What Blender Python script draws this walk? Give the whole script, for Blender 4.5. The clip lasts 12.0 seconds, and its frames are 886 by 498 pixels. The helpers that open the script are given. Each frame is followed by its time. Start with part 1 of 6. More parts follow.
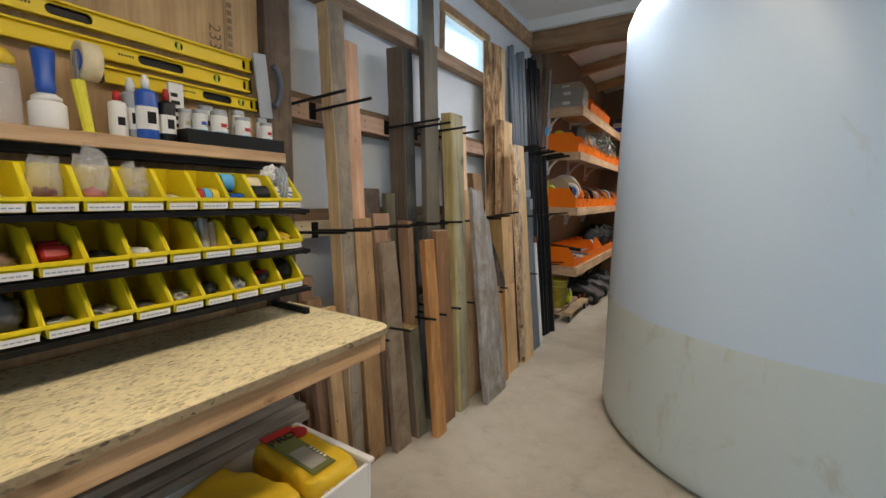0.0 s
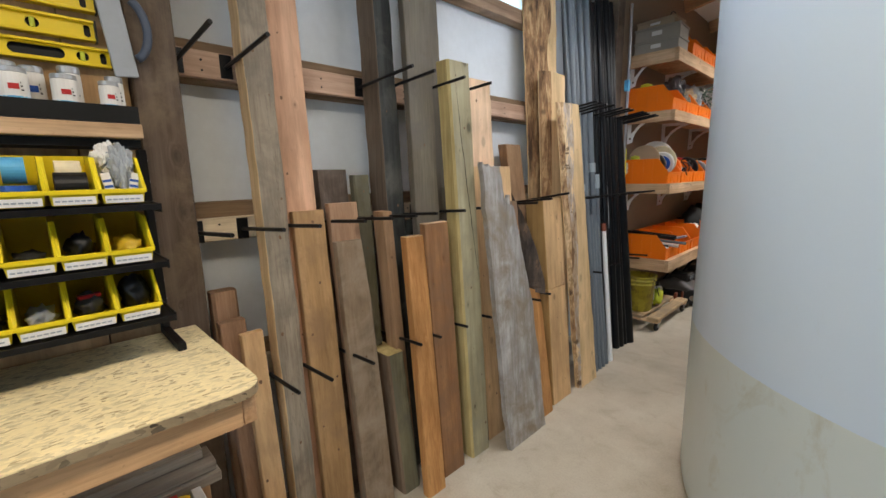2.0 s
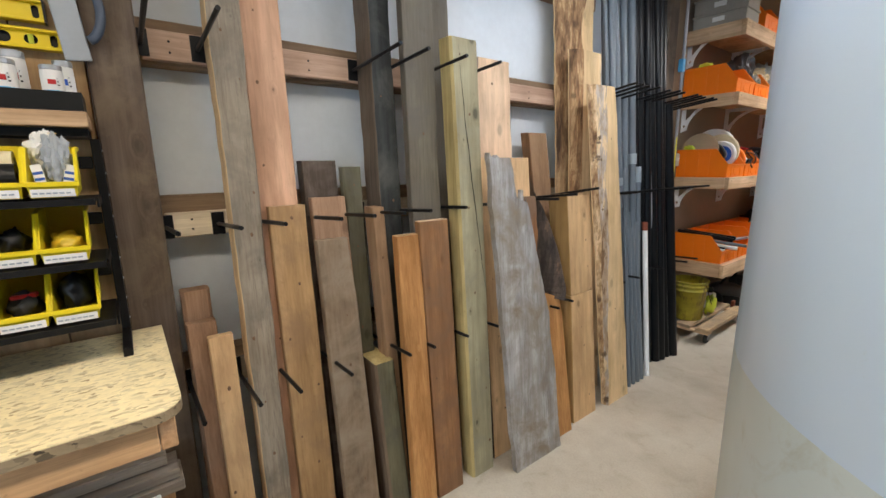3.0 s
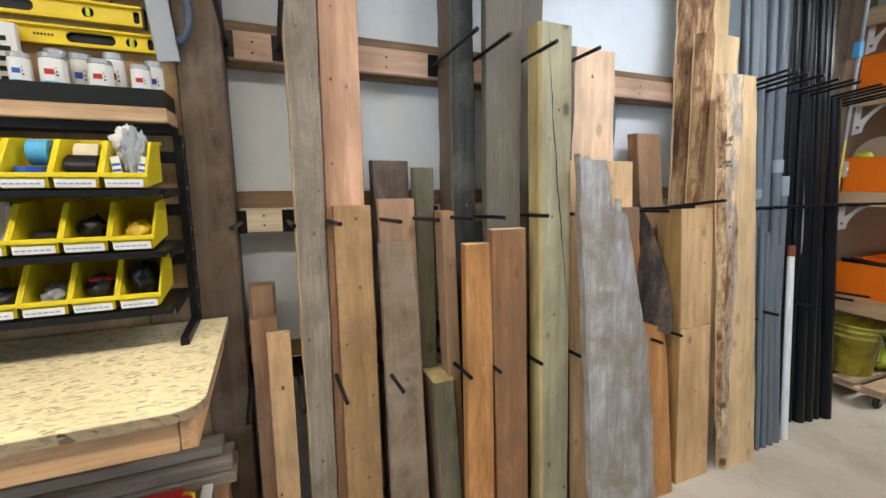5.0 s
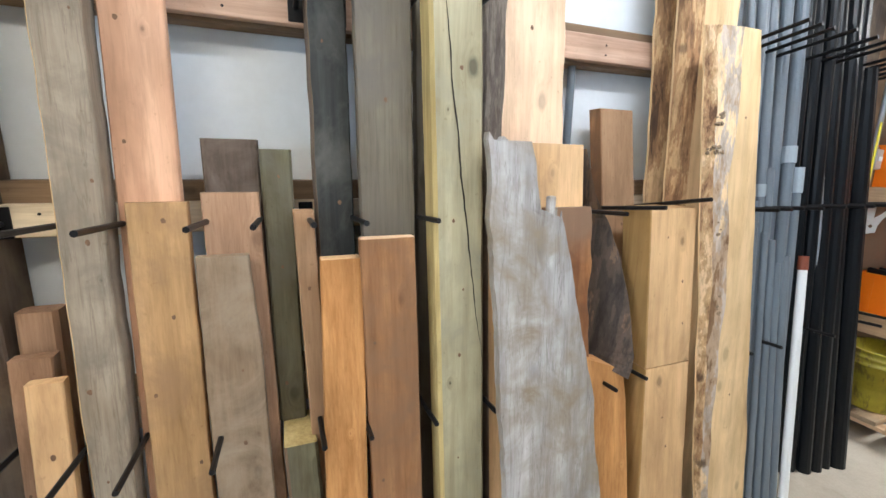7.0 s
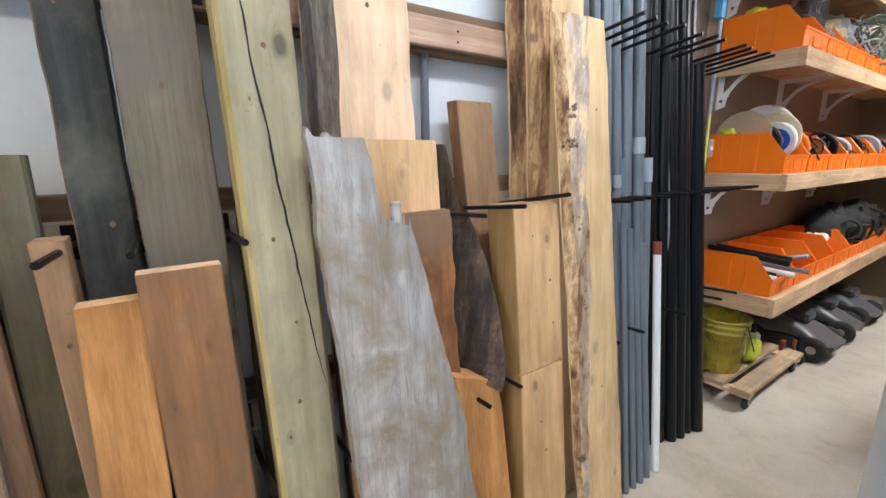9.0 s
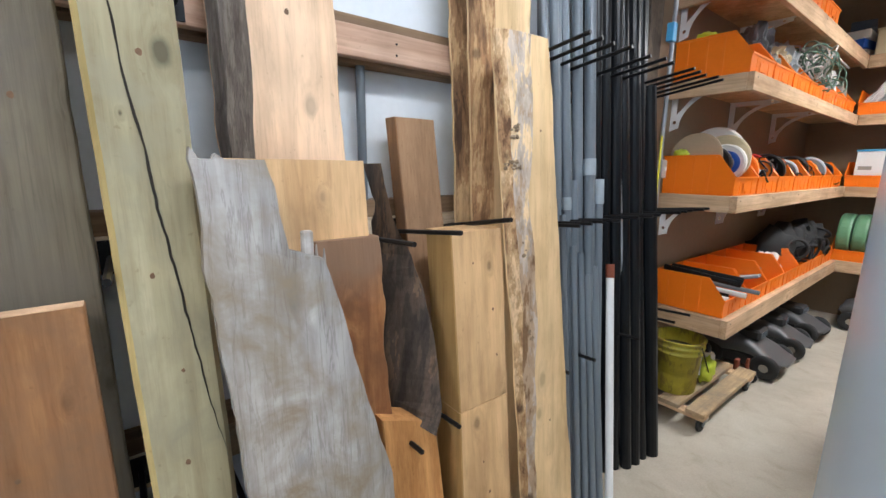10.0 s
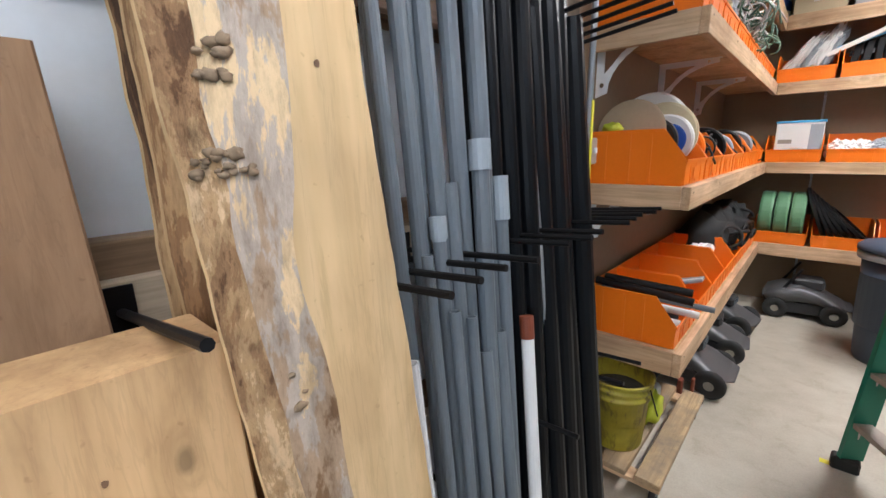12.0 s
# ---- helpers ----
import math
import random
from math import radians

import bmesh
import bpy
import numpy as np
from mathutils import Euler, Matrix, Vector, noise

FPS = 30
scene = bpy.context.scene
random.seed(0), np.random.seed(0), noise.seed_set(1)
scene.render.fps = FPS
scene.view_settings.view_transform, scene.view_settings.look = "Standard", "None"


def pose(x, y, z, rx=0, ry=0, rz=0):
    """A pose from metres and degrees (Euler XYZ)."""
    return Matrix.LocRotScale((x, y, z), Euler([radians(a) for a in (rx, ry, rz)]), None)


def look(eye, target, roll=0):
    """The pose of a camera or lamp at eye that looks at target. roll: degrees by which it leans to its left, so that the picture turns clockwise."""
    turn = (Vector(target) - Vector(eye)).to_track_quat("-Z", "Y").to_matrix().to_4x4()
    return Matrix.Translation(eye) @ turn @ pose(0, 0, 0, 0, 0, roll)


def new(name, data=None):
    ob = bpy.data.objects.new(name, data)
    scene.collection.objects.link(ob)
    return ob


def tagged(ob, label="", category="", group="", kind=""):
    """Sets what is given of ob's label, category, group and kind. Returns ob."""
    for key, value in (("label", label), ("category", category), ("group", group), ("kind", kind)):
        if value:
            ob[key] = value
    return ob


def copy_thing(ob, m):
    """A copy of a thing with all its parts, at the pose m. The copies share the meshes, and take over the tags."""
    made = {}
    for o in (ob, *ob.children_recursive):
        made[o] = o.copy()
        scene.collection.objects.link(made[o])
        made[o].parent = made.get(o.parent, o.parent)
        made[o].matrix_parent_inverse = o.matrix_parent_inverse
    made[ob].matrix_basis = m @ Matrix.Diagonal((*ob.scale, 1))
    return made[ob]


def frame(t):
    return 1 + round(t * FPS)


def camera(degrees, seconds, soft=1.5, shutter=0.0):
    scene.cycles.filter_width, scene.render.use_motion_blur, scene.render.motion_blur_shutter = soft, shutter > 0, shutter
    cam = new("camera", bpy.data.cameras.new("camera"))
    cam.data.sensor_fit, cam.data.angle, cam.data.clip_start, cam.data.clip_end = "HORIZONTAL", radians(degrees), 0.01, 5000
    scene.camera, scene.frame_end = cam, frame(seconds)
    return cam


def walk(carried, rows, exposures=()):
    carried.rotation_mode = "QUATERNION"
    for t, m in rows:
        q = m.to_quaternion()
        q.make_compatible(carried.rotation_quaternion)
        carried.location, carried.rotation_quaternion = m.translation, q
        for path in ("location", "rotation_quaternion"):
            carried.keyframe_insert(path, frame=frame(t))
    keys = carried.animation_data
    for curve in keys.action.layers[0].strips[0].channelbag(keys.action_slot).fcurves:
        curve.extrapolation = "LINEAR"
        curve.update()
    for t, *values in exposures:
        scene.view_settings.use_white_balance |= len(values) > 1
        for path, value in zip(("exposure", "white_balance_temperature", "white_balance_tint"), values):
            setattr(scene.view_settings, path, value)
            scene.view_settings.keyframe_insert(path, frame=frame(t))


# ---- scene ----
cam = camera(93.4, 12.0)
PATH = [
    (0, (-0.058, 0.266, 1.731), (-1.106, 1.95, 1.474), 1.1),
    (0.5, (-0.125, 0.602, 1.746), (-1.249, 2.234, 1.475), 0.1),
    (1, (-0.057, 0.883, 1.745), (-1.297, 2.427, 1.462), -0.4),
    (1.5, (0.013, 1.105, 1.752), (-1.323, 2.56, 1.437), -1.1),
    (2, (-0.042, 1.306, 1.723), (-1.452, 2.682, 1.377), -1.2),
    (2.5, (-0.096, 1.498, 1.709), (-1.586, 2.783, 1.354), -1.0),
    (2.7, (-0.076, 1.575, 1.721), (-1.597, 2.818, 1.347), -0.9),
    (4.3, (0.019, 1.812, 1.747), (-1.706, 2.771, 1.421), -0.8),
    (4.5, (0.008, 1.824, 1.751), (-1.744, 2.734, 1.43), -0.7),
    (5, (-0.128, 1.903, 1.696), (-1.947, 2.659, 1.354), 0.2),
    (5.5, (-0.36, 2.057, 1.672), (-2.235, 2.631, 1.278), 0.9),
    (6, (-0.42, 2.286, 1.674), (-2.313, 2.802, 1.283), 1.3),
    (6.5, (-0.436, 2.48, 1.697), (-2.309, 3.072, 1.316), 1.4),
    (7, (-0.442, 2.569, 1.701), (-2.273, 3.265, 1.296), 0.9),
    (7.2, (-0.44, 2.596, 1.701), (-2.251, 3.329, 1.274), 0.8),
    (8.8, (-0.571, 2.8, 1.703), (-2.178, 3.894, 1.236), -0.5),
    (9, (-0.561, 2.838, 1.716), (-2.178, 3.935, 1.291), -0.7),
    (9.5, (-0.531, 2.946, 1.734), (-2.134, 4.081, 1.357), -0.2),
    (10, (-0.582, 3.025, 1.753), (-2.133, 4.229, 1.375), 0.4),
    (10.5, (-0.752, 3.172, 1.756), (-2.18, 4.529, 1.409), -0.5),
    (11, (-0.889, 3.349, 1.763), (-2.208, 4.803, 1.381), -0.8),
    (11.5, (-1.018, 3.655, 1.77), (-2.32, 5.119, 1.366), -0.7),
    (12, (-1.118, 3.972, 1.777), (-2.421, 5.419, 1.319), -1.3),
]
walk(cam, [(t, look(eye, target, roll)) for t, eye, target, roll in PATH], [(0, -0.78, 6450, 13), (1.5, -0.6, 6400, 13), (2.5, -0.35, 6250, 13), (4.5, -0.1, 6050, 12), (6.0, 0.13, 5950, 11), (7.0, 0.36, 5900, 11), (9.5, 0.1, 5850, 12), (11.0, -0.04, 5850, 10), (12, -0.06, 5900, 14)])

# ---- world and light ----
world = bpy.data.worlds.new("sky")
world.use_nodes = True
scene.world = world
wn = world.node_tree.nodes
sky = wn.new("ShaderNodeTexSky")
sky.sky_type = "NISHITA"
sky.sun_disc = False
sky.sun_elevation, sky.sun_rotation = radians(42), radians(250)
wn["Background"].inputs["Strength"].default_value = 0.12
world.node_tree.links.new(sky.outputs[0], wn["Background"].inputs[0])


def lamp(name, eye, target, sx, sy, watts, colour, spread=180):
    data = bpy.data.lights.new(name, "AREA")
    data.shape, data.size, data.size_y, data.energy, data.color = "RECTANGLE", sx, sy, watts, colour
    data.spread = radians(spread)
    ob = new(name, data)
    ob.matrix_world = look(eye, target)
    return ob


sun = bpy.data.lights.new("sun", "SUN")
sun.energy, sun.angle, sun.color = 3.0, radians(0.6), (1.0, 0.95, 0.88)
new("sun", sun).matrix_world = look((8, -6, 9), (0, 2, 0))
WARM, COOL = (1.0, 0.855, 0.65), (0.66, 0.84, 1.0)
lamp("tube_lamp", (-0.35, 0.9, 3.0), (-0.35, 0.9, 0), 0.3, 3.2, 67, WARM, 166)
lamp("tube_lamp", (-0.75, 3.9, 3.2), (-0.75, 3.9, 0), 0.25, 2.0, 44, (1.0, 0.96, 0.9))
lamp("far_tube_lamp", (-0.2, 7.9, 3.5), (-0.2, 7.9, 0), 0.3, 2.4, 132, (1.0, 0.965, 0.885), 164)
lamp("daylight_door", (2.7, -4.1, 1.6), (1.5, 3.0, 1.1), 3.4, 2.9, 232, COOL)
for y in (2.705, 3.955):
    lamp("window_light", (-2.30, y, 3.13), (0.6, y + 0.3, 1.6), 0.85, 0.34, 3.2, COOL)


# ---- materials ----
def tree(name):
    m = bpy.data.materials.new(name)
    m.use_nodes = True
    return m, m.node_tree.nodes, m.node_tree.links, m.node_tree.nodes["Principled BSDF"]


def ramp(nodes, stops):
    r = nodes.new("ShaderNodeValToRGB")
    while len(r.color_ramp.elements) < len(stops):
        r.color_ramp.elements.new(0.5)
    for e, (p, c) in zip(r.color_ramp.elements, stops):
        e.position, e.color = p, (*c, 1)
    return r


def shade(c, k):
    return tuple(min(1, max(0, v * k)) for v in c)


def coords(nodes, links, scale, vary=True):
    tc = nodes.new("ShaderNodeTexCoord")
    mp = nodes.new("ShaderNodeMapping")
    mp.inputs["Scale"].default_value = scale
    src = tc.outputs["Object"]
    if vary:
        oi = nodes.new("ShaderNodeObjectInfo")
        ml = nodes.new("ShaderNodeVectorMath")
        ml.operation = "MULTIPLY_ADD"
        ml.inputs[1].default_value = (9.7, 7.3, 5.1)
        links.new(oi.outputs["Random"], ml.inputs[0])
        links.new(src, ml.inputs[2])
        src = ml.outputs[0]
    links.new(src, mp.inputs["Vector"])
    return mp.outputs[0], src


def noise_node(nodes, links, vec, scale, detail=4, rough=0.55, dist=0.0):
    n = nodes.new("ShaderNodeTexNoise")
    n.inputs["Scale"].default_value, n.inputs["Detail"].default_value = scale, detail
    n.inputs["Roughness"].default_value, n.inputs["Distortion"].default_value = rough, dist
    links.new(vec, n.inputs["Vector"])
    return n.outputs["Fac"]


def mix(nodes, links, fac, a, b, mode="MIX"):
    m = nodes.new("ShaderNodeMix")
    m.data_type, m.blend_type = "RGBA", mode
    for sock, val in ((m.inputs["Factor"], fac), (m.inputs["A"], a), (m.inputs["B"], b)):
        if isinstance(val, (int, float)):
            sock.default_value = val
        elif isinstance(val, tuple):
            sock.default_value = (*val, 1)
        else:
            links.new(val, sock)
    return m.outputs["Result"]


def relief(nodes, links, bsdf, height, strength, dist=0.01):
    b = nodes.new("ShaderNodeBump")
    b.inputs["Strength"].default_value, b.inputs["Distance"].default_value = strength, dist
    links.new(height, b.inputs["Height"])
    links.new(b.outputs[0], bsdf.inputs["Normal"])


def plain(name, col, rough=0.5, metal=0.0, var=0.18, scale=6, bump=0.08, fine=60, spec=0.5, stain=None):
    m, n, l, b = tree(name)
    v, raw = coords(n, l, (1, 1, 1))
    big, small = noise_node(n, l, v, scale), noise_node(n, l, v, fine, 5)
    c = mix(n, l, big, shade(col, 1 - var), shade(col, 1 + var))
    r = ramp(n, [(0.3, (1 - var, ) * 3), (0.7, (1, 1, 1))])
    l.new(small, r.inputs[0])
    c = mix(n, l, 0.6, c, r.outputs[0], "MULTIPLY")
    if stain:
        # runs and smears of dirt
        sv, sraw = coords(n, l, (1, 1, 0.35))
        sr = ramp(n, [(0.5, (0, 0, 0)), (0.58, (0.8, 0.8, 0.8))])
        l.new(noise_node(n, l, sv, 11, 6, 0.65, 0.5), sr.inputs[0])
        c = mix(n, l, sr.outputs[0], c, stain)
    l.new(c, b.inputs["Base Color"])
    b.inputs["Specular IOR Level"].default_value = spec
    b.inputs["Metallic"].default_value = metal
    rr = n.new("ShaderNodeMapRange")
    rr.inputs["To Min"].default_value, rr.inputs["To Max"].default_value = max(0.05, rough - 0.12), min(1, rough + 0.12)
    l.new(big, rr.inputs["Value"])
    l.new(rr.outputs[0], b.inputs["Roughness"])
    if bump:
        relief(n, l, b, small, bump, 0.004)
    return m


def wood(name, light, dark, axis=2, rough=0.72, grain=1.0, knots=0.5, grime=None, grime_amount=0.0, bump=0.3, checks=0.12, upper=None):
    """Sawn wood with its grain along one axis, knots, and grime or weathering in patches."""
    light, dark = shade(light, 1.13), shade(dark, 1.08)
    m, n, l, b = tree(name)
    sc = [26, 26, 26]
    sc[axis] = 1.1
    v, raw = coords(n, l, tuple(sc))
    sp = n.new("ShaderNodeSeparateXYZ")
    l.new(raw, sp.inputs[0])
    km = n.new("ShaderNodeCombineXYZ")
    for slot, (src, k) in enumerate({2: (("Y", 5.2), ("Z", 3.0)), 1: (("Z", 5.2), ("Y", 3.0)), 0: (("Z", 5.2), ("X", 3.0))}[axis]):
        mu = n.new("ShaderNodeMath")
        mu.operation = "MULTIPLY"
        mu.inputs[1].default_value = k
        l.new(sp.outputs[src], mu.inputs[0])
        l.new(mu.outputs[0], km.inputs[slot])
    vo = n.new("ShaderNodeTexVoronoi")
    vo.voronoi_dimensions = "2D"
    vo.inputs["Scale"].default_value = 1.0
    l.new(km.outputs[0], vo.inputs["Vector"])
    # every knot has a size of its own, many of them hardly any
    pick = n.new("ShaderNodeSeparateColor")
    l.new(vo.outputs["Color"], pick.inputs[0])
    size = n.new("ShaderNodeMapRange")
    size.inputs["From Min"].default_value, size.inputs["To Min"].default_value, size.inputs["To Max"].default_value = 0.35, 0.12, 1.6
    l.new(pick.outputs[0], size.inputs["Value"])
    wob = n.new("ShaderNodeMath")
    wob.operation = "MULTIPLY_ADD"
    wob.inputs[1].default_value = 0.035
    l.new(noise_node(n, l, raw, 45, 3), wob.inputs[0])
    l.new(vo.outputs["Distance"], wob.inputs[2])
    near = n.new("ShaderNodeMath")
    near.operation = "DIVIDE"
    l.new(wob.outputs[0], near.inputs[0])
    l.new(size.outputs[0], near.inputs[1])
    kr = ramp(n, [(0.055, (1, 1, 1)), (0.078, (0.55, 0.55, 0.55)), (0.10, (0.2, 0.2, 0.2)), (0.2, (0, 0, 0))])
    l.new(near.outputs[0], kr.inputs[0])
    # the grain bends round the knots
    halo = n.new("ShaderNodeMapRange")
    halo.interpolation_type = "SMOOTHSTEP"
    halo.inputs["From Min"].default_value, halo.inputs["From Max"].default_value = 0.26, 0.0
    l.new(near.outputs[0], halo.inputs["Value"])
    bend = n.new("ShaderNodeVectorMath")
    bend.operation = "MULTIPLY_ADD"
    bend.inputs[1].default_value = (0.8, 0.8, 0.8)
    l.new(halo.outputs[0], bend.inputs[0])
    l.new(v, bend.inputs[2])
    g1 = noise_node(n, l, bend.outputs[0], 0.55 * grain, 6, 0.6, 0.6)
    g2 = noise_node(n, l, bend.outputs[0], 3.0 * grain, 3, 0.6)
    patch = noise_node(n, l, raw, 2.2, 3)
    r1 = ramp(n, [(0.32, dark), (0.5, tuple((a + c) / 2 for a, c in zip(light, dark))), (0.66, light)])
    l.new(g1, r1.inputs[0])
    r2 = ramp(n, [(0.3, (0.76, 0.73, 0.70)), (0.6, (1.03, 1.03, 1.03))])
    l.new(g2, r2.inputs[0])
    col = mix(n, l, 0.7, r1.outputs[0], r2.outputs[0], "MULTIPLY")
    ck = ramp(n, [(0.478, (1, 1, 1)), (0.495, (0.35, 0.32, 0.3)), (0.505, (0.35, 0.32, 0.3)), (0.522, (1, 1, 1))])
    cs = [34, 34, 34]
    cs[axis] = 0.7
    cm = n.new("ShaderNodeMapping")
    cm.inputs["Scale"].default_value = cs
    l.new(raw, cm.inputs["Vector"])
    l.new(noise_node(n, l, cm.outputs[0], 0.8, 5, 0.6, 0.4), ck.inputs[0])
    col = mix(n, l, checks, col, ck.outputs[0], "MULTIPLY")
    r3 = ramp(n, [(0.3, (0.70, 0.68, 0.66)), (0.7, (1.12, 1.10, 1.08))])
    l.new(patch, r3.inputs[0])
    col = mix(n, l, 0.8, col, r3.outputs[0], "MULTIPLY")
    # smudges along the grain, and specks
    sm = n.new("ShaderNodeMapping")
    ss = [9, 9, 9]
    ss[axis] = 2.6
    sm.inputs["Scale"].default_value = ss
    l.new(raw, sm.inputs["Vector"])
    r4 = ramp(n, [(0.33, (0.68, 0.65, 0.62)), (0.5, (0.98, 0.98, 0.98)), (0.68, (1.1, 1.1, 1.1))])
    l.new(noise_node(n, l, sm.outputs[0], 1.0, 6, 0.62, 0.3), r4.inputs[0])
    col = mix(n, l, 0.62, col, r4.outputs[0], "MULTIPLY")
    r5 = ramp(n, [(0.69, (1, 1, 1)), (0.76, (0.6, 0.55, 0.5))])
    l.new(noise_node(n, l, raw, 55, 2, 0.5), r5.inputs[0])
    col = mix(n, l, 0.4, col, r5.outputs[0], "MULTIPLY")
    kn = n.new("ShaderNodeMath")
    kn.operation = "MULTIPLY"
    kn.inputs[1].default_value = knots
    l.new(kr.outputs[0], kn.inputs[0])
    col = mix(n, l, kn.outputs[0], col, shade(dark, 0.3))
    if grime:
        gr = ramp(n, [(0.5 - 0.35 * grime_amount, (0, 0, 0)), (0.75 - 0.3 * grime_amount, (1, 1, 1))])
        l.new(noise_node(n, l, raw, 5.0, 6, 0.65, 0.4), gr.inputs[0])
        col = mix(n, l, gr.outputs[0], col, grime)
    if upper:
        # a weathered end above a ragged line
        ad = n.new("ShaderNodeMath")
        ad.operation = "MULTIPLY_ADD"
        ad.inputs[1].default_value = 0.22
        l.new(noise_node(n, l, raw, 7.0, 4), ad.inputs[0])
        tz = n.new("ShaderNodeTexCoord")
        sz = n.new("ShaderNodeSeparateXYZ")
        l.new(tz.outputs["Object"], sz.inputs[0])
        l.new(sz.outputs["Z"], ad.inputs[2])
        ur = n.new("ShaderNodeMapRange")
        ur.inputs["From Min"].default_value, ur.inputs["From Max"].default_value = upper[0] + 0.06, upper[0] + 0.18
        l.new(ad.outputs[0], ur.inputs["Value"])
        col = mix(n, l, ur.outputs[0], col, mix(n, l, 0.8, col, upper[1]))
    l.new(col, b.inputs["Base Color"])
    b.inputs["Roughness"].default_value = rough
    b.inputs["Specular IOR Level"].default_value = 0.25
    relief(n, l, b, g2, bump, 0.004)
    return m


def bark(name, deep, mid, pale, bright, scale=14, stretch=0.4, knots=0.8):
    """Bark and the waney wood under it: blotches of four tones, ridges along the length, dark knots."""
    m, n, l, b = tree(name)
    v, raw = coords(n, l, (1, 1, stretch))
    f1 = noise_node(n, l, v, scale, 7, 0.68, 0.25)
    f2 = noise_node(n, l, v, scale * 3.5, 6, 0.7, 0.2)
    r = ramp(n, [(0.38, deep), (0.42, mid), (0.46, mid), (0.485, pale), (0.53, pale), (0.55, bright)])
    l.new(f1, r.inputs[0])
    r2 = ramp(n, [(0.34, (0.5, 0.46, 0.42)), (0.55, (1.05, 1.05, 1.05))])
    l.new(f2, r2.inputs[0])
    c = mix(n, l, 0.75, r.outputs[0], r2.outputs[0], "MULTIPLY")
    vo = n.new("ShaderNodeTexVoronoi")
    vo.inputs["Scale"].default_value = 6.5
    l.new(raw, vo.inputs["Vector"])
    add = n.new("ShaderNodeMath")
    add.operation = "MULTIPLY_ADD"
    add.inputs[1].default_value = 0.3
    l.new(f2, add.inputs[0])
    l.new(vo.outputs["Distance"], add.inputs[2])
    kr = ramp(n, [(0.24, (knots,) * 3), (0.34, (0, 0, 0))])
    l.new(add.outputs[0], kr.inputs[0])
    l.new(mix(n, l, kr.outputs[0], c, shade(deep, 0.45)), b.inputs["Base Color"])
    b.inputs["Roughness"].default_value = 0.8
    relief(n, l, b, f2, 0.8, 0.015)
    return m


def strand(name, base, chips):
    """Pressed strand board: flakes of several tones."""
    m, n, l, b = tree(name)
    v, raw = coords(n, l, (150, 62, 110), False)
    d = n.new("ShaderNodeVectorMath")
    d.operation = "ADD"
    l.new(v, d.inputs[0])
    nz = n.new("ShaderNodeTexNoise")
    nz.inputs["Scale"].default_value = 0.35
    l.new(v, nz.inputs["Vector"])
    sc = n.new("ShaderNodeVectorMath")
    sc.operation = "SCALE"
    sc.inputs["Scale"].default_value = 3.0
    l.new(nz.outputs["Color"], sc.inputs[0])
    l.new(sc.outputs[0], d.inputs[1])
    vo = n.new("ShaderNodeTexVoronoi")
    vo.inputs["Scale"].default_value = 0.9
    l.new(d.outputs[0], vo.inputs["Vector"])
    sp = n.new("ShaderNodeSeparateColor")
    l.new(vo.outputs["Color"], sp.inputs[0])
    r = ramp(n, [(0.0, chips), (0.12, shade(base, 0.78)), (0.4, base), (1.0, shade(base, 1.12))])
    l.new(sp.outputs[0], r.inputs[0])
    wear = noise_node(n, l, raw, 3.5, 5)
    r2 = ramp(n, [(0.3, (0.8, 0.78, 0.74)), (0.62, (1, 1, 1))])
    l.new(wear, r2.inputs[0])
    l.new(mix(n, l, 0.8, r.outputs[0], r2.outputs[0], "MULTIPLY"), b.inputs["Base Color"])
    b.inputs["Roughness"].default_value = 0.62
    relief(n, l, b, vo.outputs["Distance"], 0.25, 0.003)
    return m


def concrete(name):
    m, n, l, b = tree(name)
    v, raw = coords(n, l, (1, 1, 1), False)
    big, mid, fine = noise_node(n, l, v, 0.9, 5, 0.6, 0.3), noise_node(n, l, v, 6, 6, 0.65, 0.5), noise_node(n, l, v, 90, 4)
    r = ramp(n, [(0.3, (0.37, 0.325, 0.26)), (0.5, (0.50, 0.455, 0.375)), (0.72, (0.60, 0.565, 0.485))])
    l.new(big, r.inputs[0])
    r2 = ramp(n, [(0.28, (0.78, 0.74, 0.68)), (0.44, (0.94, 0.925, 0.9)), (0.7, (1.04, 1.04, 1.04))])
    l.new(mid, r2.inputs[0])
    c = mix(n, l, 0.9, r.outputs[0], r2.outputs[0], "MULTIPLY")
    r3 = ramp(n, [(0.3, (0.8, 0.8, 0.8)), (0.6, (1, 1, 1))])
    l.new(fine, r3.inputs[0])
    l.new(mix(n, l, 0.5, c, r3.outputs[0], "MULTIPLY"), b.inputs["Base Color"])
    rr = n.new("ShaderNodeMapRange")
    rr.inputs["To Min"].default_value, rr.inputs["To Max"].default_value = 0.42, 0.75
    l.new(mid, rr.inputs["Value"])
    l.new(rr.outputs[0], b.inputs["Roughness"])
    relief(n, l, b, mid, 0.12, 0.006)
    return m


